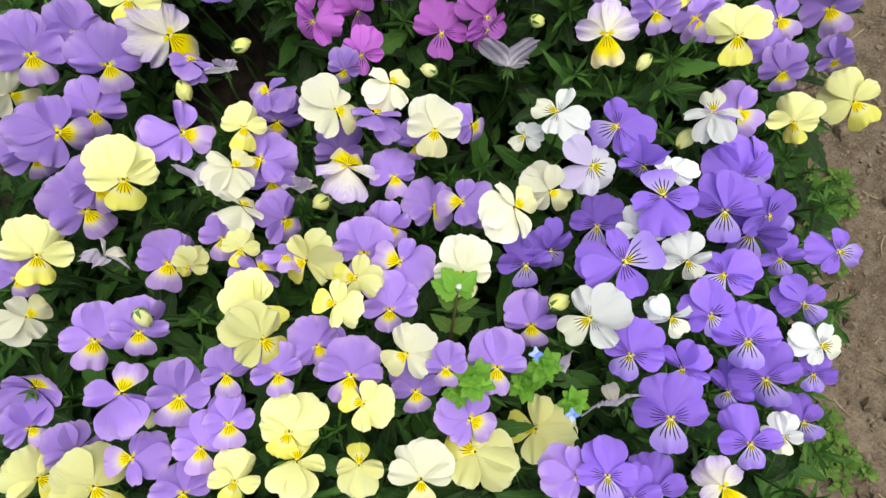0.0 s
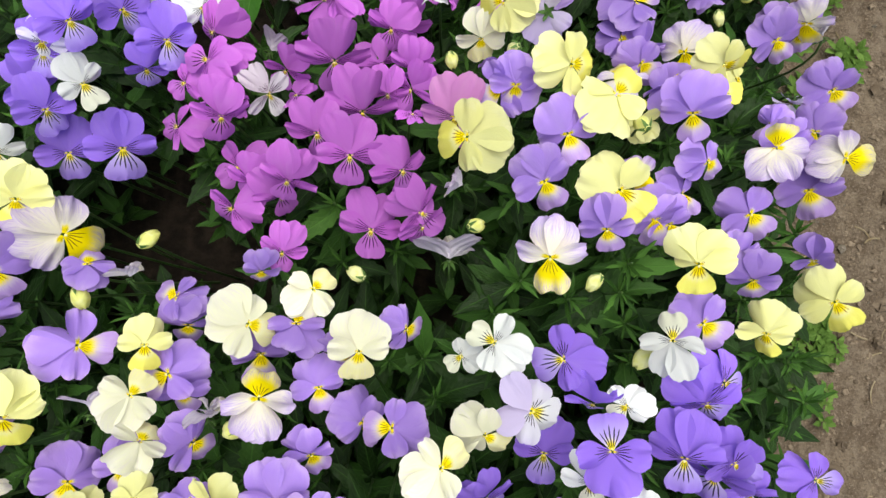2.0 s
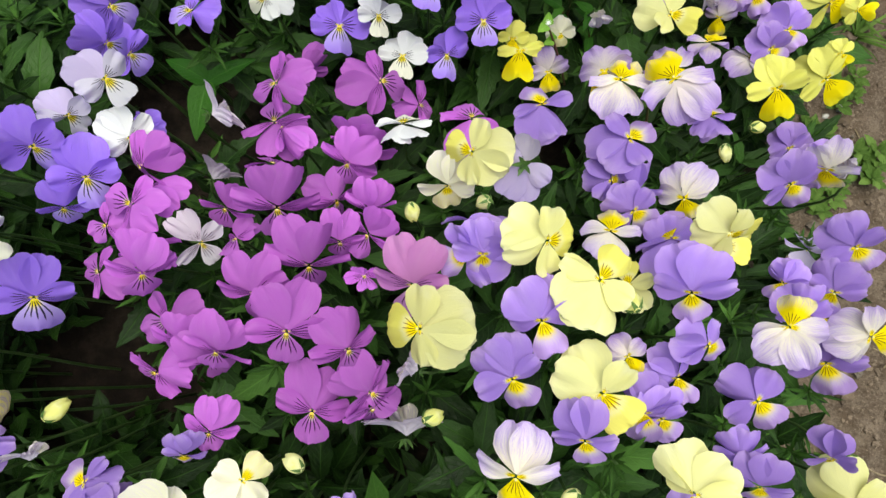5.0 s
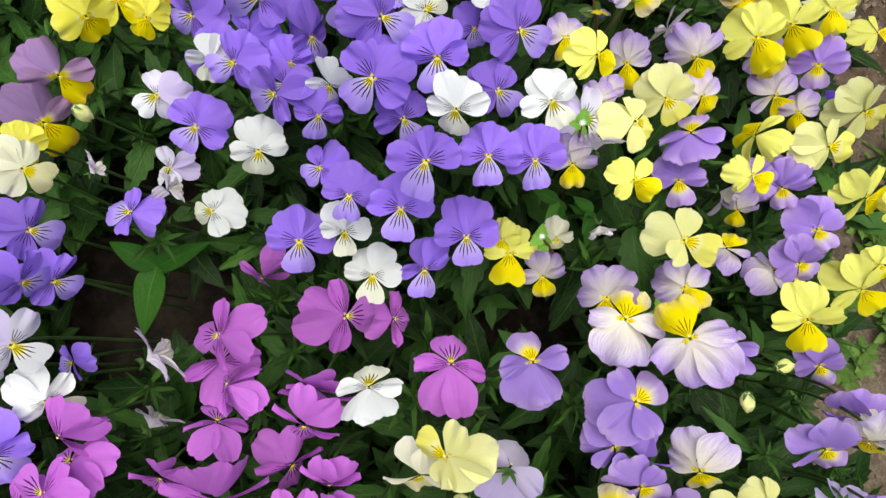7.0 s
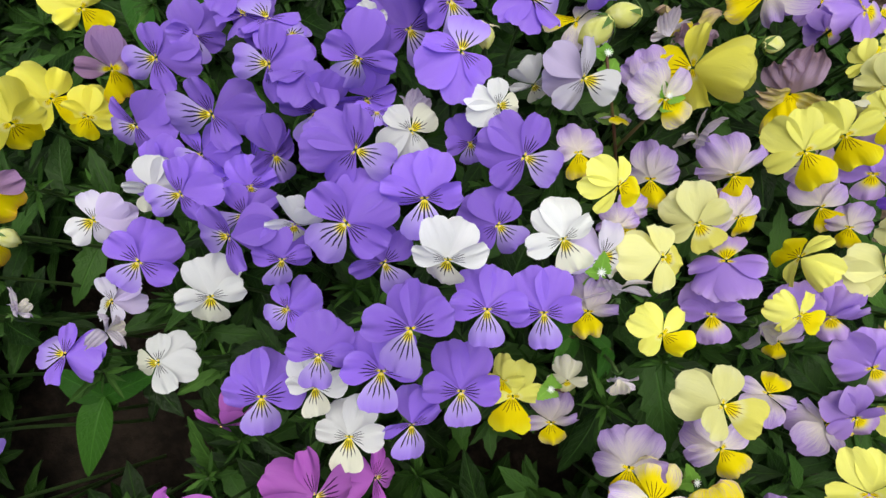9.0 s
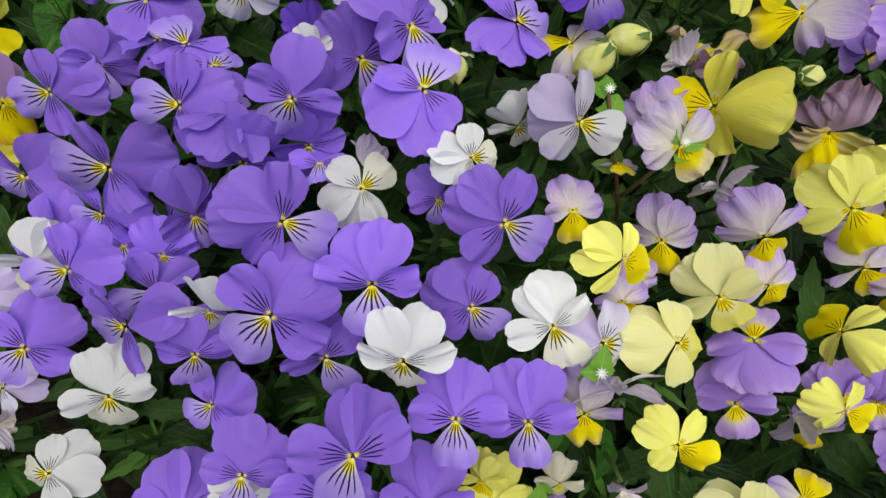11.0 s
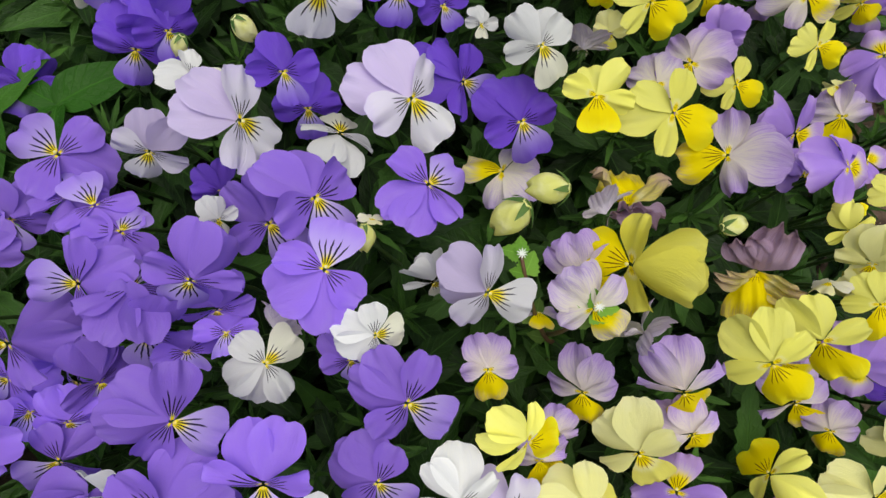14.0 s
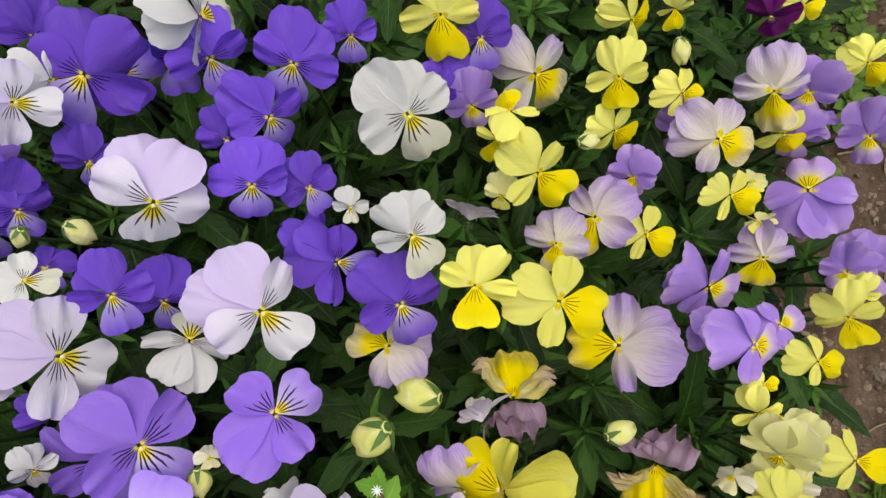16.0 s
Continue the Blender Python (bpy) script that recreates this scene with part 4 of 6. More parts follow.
bloom(clump, "lilac", -0.1176, 0.1510, 0.1948, 0.0292, 142, 61, 23)
bloom(clump, "lilac", -0.0453, 0.1340, 0.1964, 0.0335, 81, 39, 17)
bloom(clump, "lilac", 0.0188, 0.1318, 0.1854, 0.0309, -17, 40, 7)
bloom(clump, "lilac", -0.1218, 0.1052, 0.1920, 0.0381, -90, 84, -63)
bloom(clump, "antique", -0.0603, 0.0927, 0.2158, 0.0405, 67, 44, 25)
bloom(clump, "lilac", -0.0340, 0.0963, 0.1819, 0.0334, -33, 71, -50)
bloom(clump, "lilac", -0.0744, 0.1163, 0.1694, 0.0368, -54, 56, -37)
bloom(clump, "cream", -0.1283, 0.0687, 0.2113, 0.0315, 52, 22, 19)
bloom(clump, "lilac", -0.1188, 0.0930, 0.1810, 0.0349, -64, 59, -20)
bloom(clump, "lilac", -0.1080, 0.0647, 0.1889, 0.0365, -22, 28, -18)
bloom(clump, "lilac", -0.0076, 0.0752, 0.1780, 0.0346, -29, 57, -14)
bloom(clump, "lilac", 0.0134, 0.0745, 0.1981, 0.0344, 161, 68, 20)
bloom(clump, "cream", 0.0408, 0.0628, 0.2415, 0.0367, 16, 52, 15)
bloom(clump, "cream", 0.0648, 0.0766, 0.2253, 0.0315, -55, 60, 29)
bloom(clump, "bud", -0.0092, 0.1645, 0.1992, 0.0130, -69, 69, -20)
bloom(clump, "bud", -0.0787, 0.0740, 0.2028, 0.0147, -54, 64, -33)
bloom(clump, "lilac", -0.0677, 0.1672, 0.1957, 0.0234, -81, 22, -18)
bloom(clump, "faded", -0.0937, 0.0803, 0.1981, 0.0275, 82, -12, 0)
clump = plant("antique", 0.166, 0.536)
bloom(clump, "golden", 0.1469, 0.5138, 0.1980, 0.0261, -43, 46, 29)
bloom(clump, "bronze", 0.1732, 0.5263, 0.1635, 0.0281, -115, 42, 29)
bloom(clump, "bronze", 0.2096, 0.5281, 0.1690, 0.0331, -109, 41, 45)
bloom(clump, "bronze", 0.2171, 0.5106, 0.1565, 0.0257, -87, 46, 39)
bloom(clump, "yellow", 0.1932, 0.5051, 0.1663, 0.0320, -106, 53, 48)
bloom(clump, "yellow", 0.1722, 0.4871, 0.1770, 0.0327, -9, 59, 11)
bloom(clump, "golden", 0.1692, 0.4538, 0.1849, 0.0255, -101, 75, 61)
bloom(clump, "faded", 0.1574, 0.4332, 0.1622, 0.0188, -87, 3, -163)
bloom(clump, "bronze", 0.1391, 0.4629, 0.1809, 0.0261, -109, 50, 18)
bloom(clump, "lilac", 0.2106, 0.4875, 0.1571, 0.0342, 109, 39, -33)
bloom(clump, "antique", 0.1719, 0.5576, 0.1848, 0.0284, -84, 48, 40)
bloom(clump, "lemon", 0.1876, 0.5735, 0.1812, 0.0403, -162, 30, -29)
bloom(clump, "bronze", 0.1738, 0.5707, 0.1684, 0.0307, -88, 45, 48)
bloom(clump, "bud", 0.1584, 0.6023, 0.1738, 0.0173, -104, 46, 35)
bloom(clump, "bronze", 0.1360, 0.5344, 0.1758, 0.0219, -84, 65, 7)
bloom(clump, "faded", 0.1504, 0.4692, 0.1833, 0.0225, 101, 1, 0)
bloom(clump, "faded", 0.1803, 0.5932, 0.1710, 0.0182, 116, -23, 0)
bloom(clump, "bronze", 0.1590, 0.5023, 0.1642, 0.0198, -74, 70, 8)
bloom(clump, "bronze", 0.1559, 0.5020, 0.1696, 0.0193, -109, 45, 25)
bloom(clump, "antique", 0.1444, 0.6181, 0.1364, 0.0331, 164, 73, 7)
bloom(clump, "spent", 0.1935, 0.5987, 0.1562, 0.0345, 104, 34, -6)
bloom(clump, "bud", 0.0920, 0.5784, 0.1959, 0.0100, -61, 77, -35)
bloom(clump, "cream", 0.0934, 0.5851, 0.1929, 0.0102, 70, 37, -138)
bloom(clump, "bronze", 0.1556, 0.5550, 0.1654, 0.0181, 81, 48, -170)
bloom(clump, "faded", 0.1998, 0.5479, 0.1576, 0.0208, 147, 1, 0)
bloom(clump, "bronze", 0.1639, 0.5100, 0.1602, 0.0171, -117, 49, 17)
clump = plant("antique", -0.190, 0.140)
bloom(clump, "lilac", -0.2727, 0.1725, 0.2077, 0.0447, -48, 37, -34)
bloom(clump, "cream", -0.2929, 0.1492, 0.1978, 0.0381, -20, 20, 10)
bloom(clump, "lilac", -0.2223, 0.1663, 0.2068, 0.0432, -47, 33, -20)
bloom(clump, "lilac", -0.2475, 0.1911, 0.2021, 0.0381, -54, 33, -29)
bloom(clump, "lilac", -0.2382, 0.1390, 0.1913, 0.0406, -52, 39, -38)
bloom(clump, "lilac", -0.2505, 0.1180, 0.2096, 0.0472, -16, 37, 14)
bloom(clump, "lilac", -0.2706, 0.1056, 0.2004, 0.0392, -41, 22, -21)
bloom(clump, "antique", -0.1863, 0.1880, 0.2021, 0.0483, -10, 34, -10)
bloom(clump, "yellow", -0.1985, 0.0848, 0.2220, 0.0441, -52, 41, -36)
bloom(clump, "lilac", -0.1763, 0.1219, 0.1969, 0.0427, 3, 32, -8)
bloom(clump, "yellow", -0.1308, 0.1231, 0.2061, 0.0300, -36, 56, -57)
bloom(clump, "cream", -0.1354, 0.0941, 0.2104, 0.0331, 36, 45, 24)
bloom(clump, "lilac", -0.2337, 0.0693, 0.2017, 0.0448, -32, 39, -19)
bloom(clump, "lilac", -0.2256, 0.0837, 0.2045, 0.0367, -38, 35, -23)
bloom(clump, "bud", -0.1737, 0.1502, 0.2005, 0.0144, -28, 71, -65)
bloom(clump, "faded", -0.1596, 0.0838, 0.2042, 0.0265, 79, -29, 0)
bloom(clump, "yellow", -0.2067, 0.2077, 0.2140, 0.0381, -65, 42, -34)
bloom(clump, "lilac", -0.1701, 0.1694, 0.2014, 0.0278, 59, 39, 46)
bloom(clump, "faded", -0.1447, 0.1628, 0.2000, 0.0211, 90, -11, 0)
bloom(clump, "bud", -0.1403, 0.1864, 0.1903, 0.0153, 30, 55, -112)
clump = plant("antique", 0.263, 0.410)
bloom(clump, "lilac", 0.2639, 0.3236, 0.1777, 0.0341, -91, 29, 42)
bloom(clump, "antique", 0.2788, 0.3297, 0.1889, 0.0305, -121, 10, 32)
bloom(clump, "lilac", 0.2913, 0.3368, 0.1613, 0.0309, -102, 13, 33)
bloom(clump, "golden", 0.2547, 0.4924, 0.1438, 0.0306, 150, 14, -27)
bloom(clump, "yellow", 0.2932, 0.4861, 0.1464, 0.0329, -53, 60, 51)
bloom(clump, "lilac", 0.2069, 0.4637, 0.1481, 0.0311, -135, 54, 52)
bloom(clump, "golden", 0.2410, 0.4636, 0.1617, 0.0236, -67, 65, 45)
bloom(clump, "lilac", 0.2584, 0.4668, 0.1353, 0.0251, -96, 53, 49)
bloom(clump, "bronze", 0.2495, 0.4515, 0.1289, 0.0229, -117, 38, 20)
bloom(clump, "faded", 0.2332, 0.4586, 0.1419, 0.0231, -30, 22, -167)
bloom(clump, "yellow", 0.1965, 0.4243, 0.1781, 0.0333, -86, 86, 56)
bloom(clump, "bronze", 0.2355, 0.4250, 0.1425, 0.0264, 94, 39, -42)
bloom(clump, "lilac", 0.2922, 0.4397, 0.1353, 0.0316, -129, 54, 67)
bloom(clump, "lilac", 0.2767, 0.4654, 0.1319, 0.0313, -108, 31, 33)
bloom(clump, "lilac", 0.2730, 0.4646, 0.1350, 0.0290, -119, 37, 45)
bloom(clump, "golden", 0.3201, 0.4592, 0.1358, 0.0362, -65, 43, 47)
bloom(clump, "golden", 0.3150, 0.4055, 0.1363, 0.0353, -91, 49, 53)
bloom(clump, "bronze", 0.2596, 0.4129, 0.1466, 0.0289, 60, 57, -45)
bloom(clump, "lilac", 0.2700, 0.4176, 0.1531, 0.0260, -98, 51, 50)
bloom(clump, "bronze", 0.2059, 0.4020, 0.1550, 0.0307, -124, 78, 72)
bloom(clump, "golden", 0.2668, 0.3864, 0.1641, 0.0325, -129, 50, 52)
bloom(clump, "bronze", 0.1909, 0.3745, 0.1987, 0.0412, 152, 51, -35)
bloom(clump, "lilac", 0.2946, 0.3608, 0.1271, 0.0265, -106, 53, 44)
bloom(clump, "bud", 0.2315, 0.3432, 0.1688, 0.0114, 159, 60, 101)
bloom(clump, "bud", 0.2539, 0.3612, 0.1634, 0.0116, 135, 57, 131)
bloom(clump, "lilac", 0.2311, 0.3706, 0.1526, 0.0283, 107, 30, -33)
bloom(clump, "golden", 0.3356, 0.4517, 0.1406, 0.0193, -126, 65, 101)
bloom(clump, "golden", 0.3195, 0.4188, 0.1456, 0.0173, -133, 47, 76)
bloom(clump, "faded", 0.2970, 0.3272, 0.1750, 0.0264, 104, 1, 0)
clump = plant("antique", -0.069, -0.014)
bloom(clump, "yellow", -0.1250, 0.0413, 0.2199, 0.0239, -15, 65, -82)
bloom(clump, "lilac", -0.1156, 0.0272, 0.2126, 0.0303, 47, 39, 24)
bloom(clump, "yellow", -0.0850, 0.0351, 0.2113, 0.0379, -141, 46, -15)
bloom(clump, "lilac", -0.0492, 0.0398, 0.2149, 0.0392, -81, 58, -11)
bloom(clump, "lilac", -0.0352, 0.0593, 0.1944, 0.0300, -60, 46, 0)
bloom(clump, "lilac", -0.0251, 0.0318, 0.2275, 0.0342, 164, 70, -5)
bloom(clump, "cream", 0.0115, 0.0251, 0.2486, 0.0340, -95, 50, 5)
bloom(clump, "yellow", -0.0501, 0.0220, 0.2371, 0.0275, 175, 69, -5)
bloom(clump, "yellow", -0.0588, 0.0060, 0.2547, 0.0260, 165, 68, 5)
bloom(clump, "lilac", -0.0312, 0.0047, 0.2322, 0.0356, -87, 59, -9)
bloom(clump, "yellow", -0.1096, 0.0064, 0.2314, 0.0357, -19, 52, -13)
bloom(clump, "yellow", -0.0990, -0.0124, 0.2562, 0.0365, -22, 46, -21)
bloom(clump, "lilac", -0.1228, -0.0320, 0.2412, 0.0288, -52, 53, -35)
bloom(clump, "cream", -0.0193, -0.0203, 0.2510, 0.0317, -160, 73, 10)
bloom(clump, "lilac", -0.0162, -0.0430, 0.2283, 0.0296, -53, 70, -29)
bloom(clump, "lilac", -0.0513, -0.0323, 0.2445, 0.0375, -69, 73, -33)
bloom(clump, "lilac", -0.0726, -0.0227, 0.2132, 0.0317, -61, 56, -29)
bloom(clump, "lilac", -0.0734, -0.0165, 0.2346, 0.0295, -45, 51, -19)
bloom(clump, "yellow", -0.0432, -0.0481, 0.2486, 0.0288, 141, 72, 31)
bloom(clump, "yellow", -0.0866, -0.0641, 0.2390, 0.0367, -52, 71, -43)
bloom(clump, "yellow", -0.0824, -0.0824, 0.2369, 0.0339, 76, 29, 17)
bloom(clump, "yellow", -0.0478, -0.0847, 0.2340, 0.0281, 81, 50, 11)
bloom(clump, "lilac", -0.1210, -0.0596, 0.2384, 0.0300, -39, 64, -52)
bloom(clump, "yellow", -0.1169, -0.0915, 0.2373, 0.0289, -28, 69, -80)
bloom(clump, "lilac", -0.0919, -0.0313, 0.2487, 0.0285, -43, 52, -41)
bloom(clump, "lilac", -0.1001, 0.0372, 0.2093, 0.0270, 58, 48, -130)
clump = plant("antique", 0.113, 0.313)
bloom(clump, "yellow", 0.0558, 0.2355, 0.2435, 0.0390, -155, 64, -28)
bloom(clump, "yellow", 0.0788, 0.3241, 0.2237, 0.0341, -156, 48, -48)
bloom(clump, "reverse", 0.1046, 0.3191, 0.2209, 0.0308, 56, -52, 170)
bloom(clump, "cream", 0.0659, 0.3118, 0.2034, 0.0304, -91, 25, 0)
bloom(clump, "yellow", 0.1121, 0.2775, 0.2417, 0.0350, -33, 50, 38)
bloom(clump, "lilac", 0.0778, 0.2728, 0.2188, 0.0363, -140, 45, -24)
bloom(clump, "lilac", 0.0806, 0.2894, 0.2110, 0.0327, 92, 22, 0)
bloom(clump, "yellow", 0.1362, 0.2588, 0.2430, 0.0373, 68, 68, -12)
bloom(clump, "lilac", 0.1118, 0.2412, 0.2333, 0.0362, -100, 50, 22)
bloom(clump, "lilac", 0.0981, 0.2139, 0.2338, 0.0348, -86, 58, 28)
bloom(clump, "antique", 0.2001, 0.3126, 0.1833, 0.0328, -106, 37, 29)
bloom(clump, "lilac", 0.1712, 0.3043, 0.1834, 0.0304, -82, 46, 46)
bloom(clump, "lilac", 0.1586, 0.3221, 0.1815, 0.0273, -16, 56, -2)
bloom(clump, "lilac", 0.1743, 0.3165, 0.1806, 0.0292, -108, 30, 20)
bloom(clump, "faded", 0.0536, 0.2148, 0.2183, 0.0222, 159, -7, 0)
bloom(clump, "antique", 0.1563, 0.2896, 0.1910, 0.0313, 91, 49, -17)
bloom(clump, "bud", 0.0477, 0.2960, 0.2060, 0.0110, 108, 81, 163)
bloom(clump, "bud", 0.0851, 0.3010, 0.2105, 0.0114, -169, 65, 79)
bloom(clump, "bronze", 0.1610, 0.3947, 0.1650, 0.0319, -155, 66, 64)
bloom(clump, "antique", 0.1667, 0.3825, 0.1773, 0.0374, 102, 59, -30)
bloom(clump, "lilac", 0.1184, 0.3609, 0.1912, 0.0355, 109, 55, -10)
bloom(clump, "lilac", 0.1678, 0.3436, 0.1872, 0.0380, 53, 69, -24)
bloom(clump, "golden", 0.1125, 0.4204, 0.1350, 0.0310, -123, 76, 32)
bloom(clump, "bronze", 0.1321, 0.4080, 0.1317, 0.0281, -103, 67, 19)
bloom(clump, "cream", 0.1381, 0.4298, 0.1428, 0.0190, -100, 47, 17)
bloom(clump, "golden", 0.1072, 0.4285, 0.1374, 0.0206, -114, 53, 16)
bloom(clump, "lilac", 0.0840, 0.2729, 0.2253, 0.0303, -87, 41, 0)
clump = plant("antique", 0.211, 0.698)
bloom(clump, "golden", 0.1780, 0.6417, 0.1684, 0.0298, -109, 73, 10)
bloom(clump, "golden", 0.2090, 0.6364, 0.1655, 0.0336, -33, 67, 19)
bloom(clump, "bronze", 0.2331, 0.6750, 0.1305, 0.0349, -137, 47, 7)
bloom(clump, "golden", 0.2578, 0.6689, 0.1203, 0.0259, -49, 68, 33)
bloom(clump, "golden", 0.1643, 0.7505, 0.1631, 0.0318, -88, 44, 4)
bloom(clump, "antique", 0.2052, 0.7364, 0.1398, 0.0368, -62, 49, 38)
bloom(clump, "golden", 0.1923, 0.7094, 0.1637, 0.0210, 93, 63, -7)
bloom(clump, "golden", 0.1883, 0.7041, 0.1481, 0.0193, -102, 37, 2)
bloom(clump, "golden", 0.2024, 0.6864, 0.1611, 0.0299, -64, 54, 32)
bloom(clump, "golden", 0.2436, 0.7375, 0.1353, 0.0273, -108, 46, 24)
bloom(clump, "golden", 0.2510, 0.7669, 0.1305, 0.0269, -48, 41, 47)
bloom(clump, "golden", 0.2462, 0.7194, 0.1160, 0.0248, -55, 40, 34)
bloom(clump, "lilac", 0.2560, 0.6984, 0.1126, 0.0241, -111, 26, 16)
bloom(clump, "bud", 0.2304, 0.7091, 0.1303, 0.0115, -115, 62, 28)
bloom(clump, "antique", 0.2149, 0.6624, 0.1349, 0.0267, -124, 56, 24)
bloom(clump, "lilac", 0.2192, 0.6592, 0.1315, 0.0226, -106, 51, 19)
bloom(clump, "lilac", 0.1779, 0.7205, 0.1436, 0.0244, -93, 35, 15)
bloom(clump, "yellow", 0.1903, 0.6808, 0.1457, 0.0162, -104, 43, 9)
bloom(clump, "faded", 0.1764, 0.6685, 0.1535, 0.0185, 80, -11, 0)
clump = plant("antique", 0.287, 0.580)
bloom(clump, "golden", 0.2419, 0.5392, 0.1709, 0.0343, -128, 51, 71)
bloom(clump, "bronze", 0.2583, 0.5389, 0.1494, 0.0259, -95, 38, 48)
bloom(clump, "golden", 0.2614, 0.5479, 0.1701, 0.0307, -115, 41, 61)
bloom(clump, "golden", 0.2910, 0.5622, 0.1605, 0.0245, -151, 66, 68)
bloom(clump, "bronze", 0.2710, 0.5215, 0.1342, 0.0311, -99, 35, 45)
bloom(clump, "yellow", 0.3148, 0.5081, 0.1471, 0.0336, -57, 44, 49)
bloom(clump, "bronze", 0.2835, 0.5102, 0.1378, 0.0226, -144, 43, 49)
bloom(clump, "lilac", 0.2916, 0.5369, 0.1453, 0.0301, -120, 36, 34)
bloom(clump, "bud", 0.2287, 0.5903, 0.1721, 0.0124, -168, 63, 73)
bloom(clump, "bronze", 0.2324, 0.6201, 0.1631, 0.0371, -179, 48, 1)
bloom(clump, "spent", 0.2489, 0.5756, 0.1501, 0.0336, -123, 41, 33)
bloom(clump, "golden", 0.3217, 0.6135, 0.1369, 0.0205, -26, 77, 18)
bloom(clump, "golden", 0.3448, 0.6325, 0.1243, 0.0266, -120, 55, 69)
bloom(clump, "golden", 0.3455, 0.5703, 0.1197, 0.0267, 8, 72, -17)
bloom(clump, "lilac", 0.2852, 0.6459, 0.1197, 0.0358, -56, 43, 40)
bloom(clump, "lilac", 0.2882, 0.6205, 0.1500, 0.0316, -6, 66, 5)
bloom(clump, "golden", 0.2905, 0.5941, 0.1469, 0.0195, -117, 49, 65)
bloom(clump, "yellow", 0.2958, 0.5801, 0.1518, 0.0284, -117, 23, 31)
bloom(clump, "yellow", 0.3143, 0.5826, 0.1360, 0.0208, -117, 32, 38)
bloom(clump, "lilac", 0.2869, 0.6245, 0.1220, 0.0215, -57, 51, 40)
bloom(clump, "lilac", 0.3092, 0.6285, 0.1328, 0.0226, 70, 83, -49)
bloom(clump, "golden", 0.2963, 0.6045, 0.1415, 0.0124, 95, 80, -93)
bloom(clump, "cream", 0.3031, 0.5676, 0.1473, 0.0173, -142, 53, 41)
bloom(clump, "yellow", 0.2992, 0.5662, 0.1462, 0.0242, -88, 65, 39)
bloom(clump, "cream", 0.2782, 0.5705, 0.1513, 0.0176, 125, 26, 106)
clump = plant("magenta", -0.076, 0.270)
bloom(clump, "magenta", -0.1029, 0.2968, 0.2011, 0.0338, 163, 51, -13)
bloom(clump, "magenta", -0.0989, 0.2759, 0.1893, 0.0304, 99, 27, 38)
bloom(clump, "magenta", -0.1218, 0.2875, 0.1904, 0.0277, -138, 69, -16)
bloom(clump, "magenta", -0.0927, 0.2611, 0.2056, 0.0376, -74, 26, -26)
bloom(clump, "magenta", -0.1295, 0.2615, 0.1794, 0.0318, 173, 53, -12)
bloom(clump, "spidery", -0.0680, 0.2788, 0.1947, 0.0347, -49, 44, 1)
bloom(clump, "magenta", -0.0252, 0.2987, 0.2015, 0.0448, -84, 23, -10)
bloom(clump, "magenta", -0.0356, 0.2522, 0.2000, 0.0368, -70, 43, -12)
bloom(clump, "magenta", -0.0509, 0.2217, 0.2043, 0.0349, -97, 24, -21)
bloom(clump, "magenta", -0.0613, 0.2164, 0.1850, 0.0341, -55, 14, -10)
bloom(clump, "magenta", -0.0903, 0.2079, 0.1837, 0.0344, -124, 55, -31)
bloom(clump, "magenta", -0.1038, 0.3209, 0.1917, 0.0392, -137, 34, -36)
bloom(clump, "magenta", -0.1000, 0.3082, 0.1884, 0.0309, 139, 53, 30)
bloom(clump, "faded", -0.0758, 0.3207, 0.1657, 0.0237, 67, -19, 0)
bloom(clump, "magenta", -0.0523, 0.2825, 0.1821, 0.0259, 143, 64, 122)
bloom(clump, "magenta", -0.0604, 0.3012, 0.1807, 0.0301, -105, 21, -25)
bloom(clump, "magenta", -0.0890, 0.2353, 0.1786, 0.0351, -144, 69, -10)
bloom(clump, "magenta", -0.0783, 0.2248, 0.1862, 0.0324, -88, 24, -22)
clump = plant("magenta", 0.009, 0.364)
bloom(clump, "magenta", 0.0233, 0.3809, 0.1739, 0.0386, -7, 50, 10)
bloom(clump, "magenta", 0.0792, 0.3572, 0.1752, 0.0393, 87, 42, 3)
bloom(clump, "magenta", 0.0449, 0.3798, 0.1382, 0.0307, 8, 29, -9)
bloom(clump, "magenta", -0.0314, 0.3698, 0.1935, 0.0338, -177, 53, -3)
bloom(clump, "magenta", -0.0278, 0.3455, 0.1874, 0.0313, 141, 37, 16)
bloom(clump, "magenta", -0.0359, 0.3259, 0.1787, 0.0307, 81, 23, 22)
bloom(clump, "magenta", -0.0400, 0.3553, 0.1664, 0.0374, 95, 61, 11)
bloom(clump, "magenta", 0.0097, 0.3442, 0.1734, 0.0263, 82, 17, 14)
bloom(clump, "magenta", 0.0124, 0.3423, 0.1651, 0.0441, -96, 7, -8)
bloom(clump, "magenta", 0.0086, 0.3286, 0.1828, 0.0325, -98, 30, -17)
bloom(clump, "magenta", 0.0008, 0.3079, 0.1748, 0.0323, -49, 31, -19)
bloom(clump, "magenta", -0.0311, 0.4031, 0.1360, 0.0312, -109, 25, -18)
clump = plant("magenta", 0.015, 0.229)
bloom(clump, "magenta", -0.0085, 0.2687, 0.1936, 0.0453, -79, 27, -11)
bloom(clump, "magenta", -0.0116, 0.2329, 0.2183, 0.0416, -80, 56, -17)
bloom(clump, "magenta", -0.0009, 0.1921, 0.1998, 0.0387, -85, 60, -12)
bloom(clump, "magenta", 0.0298, 0.1947, 0.1999, 0.0344, -76, 33, -3)
bloom(clump, "magenta", 0.0282, 0.2026, 0.2020, 0.0362, -47, 39, 3)
bloom(clump, "magenta", -0.0554, 0.1792, 0.1949, 0.0303, -89, 39, -19)
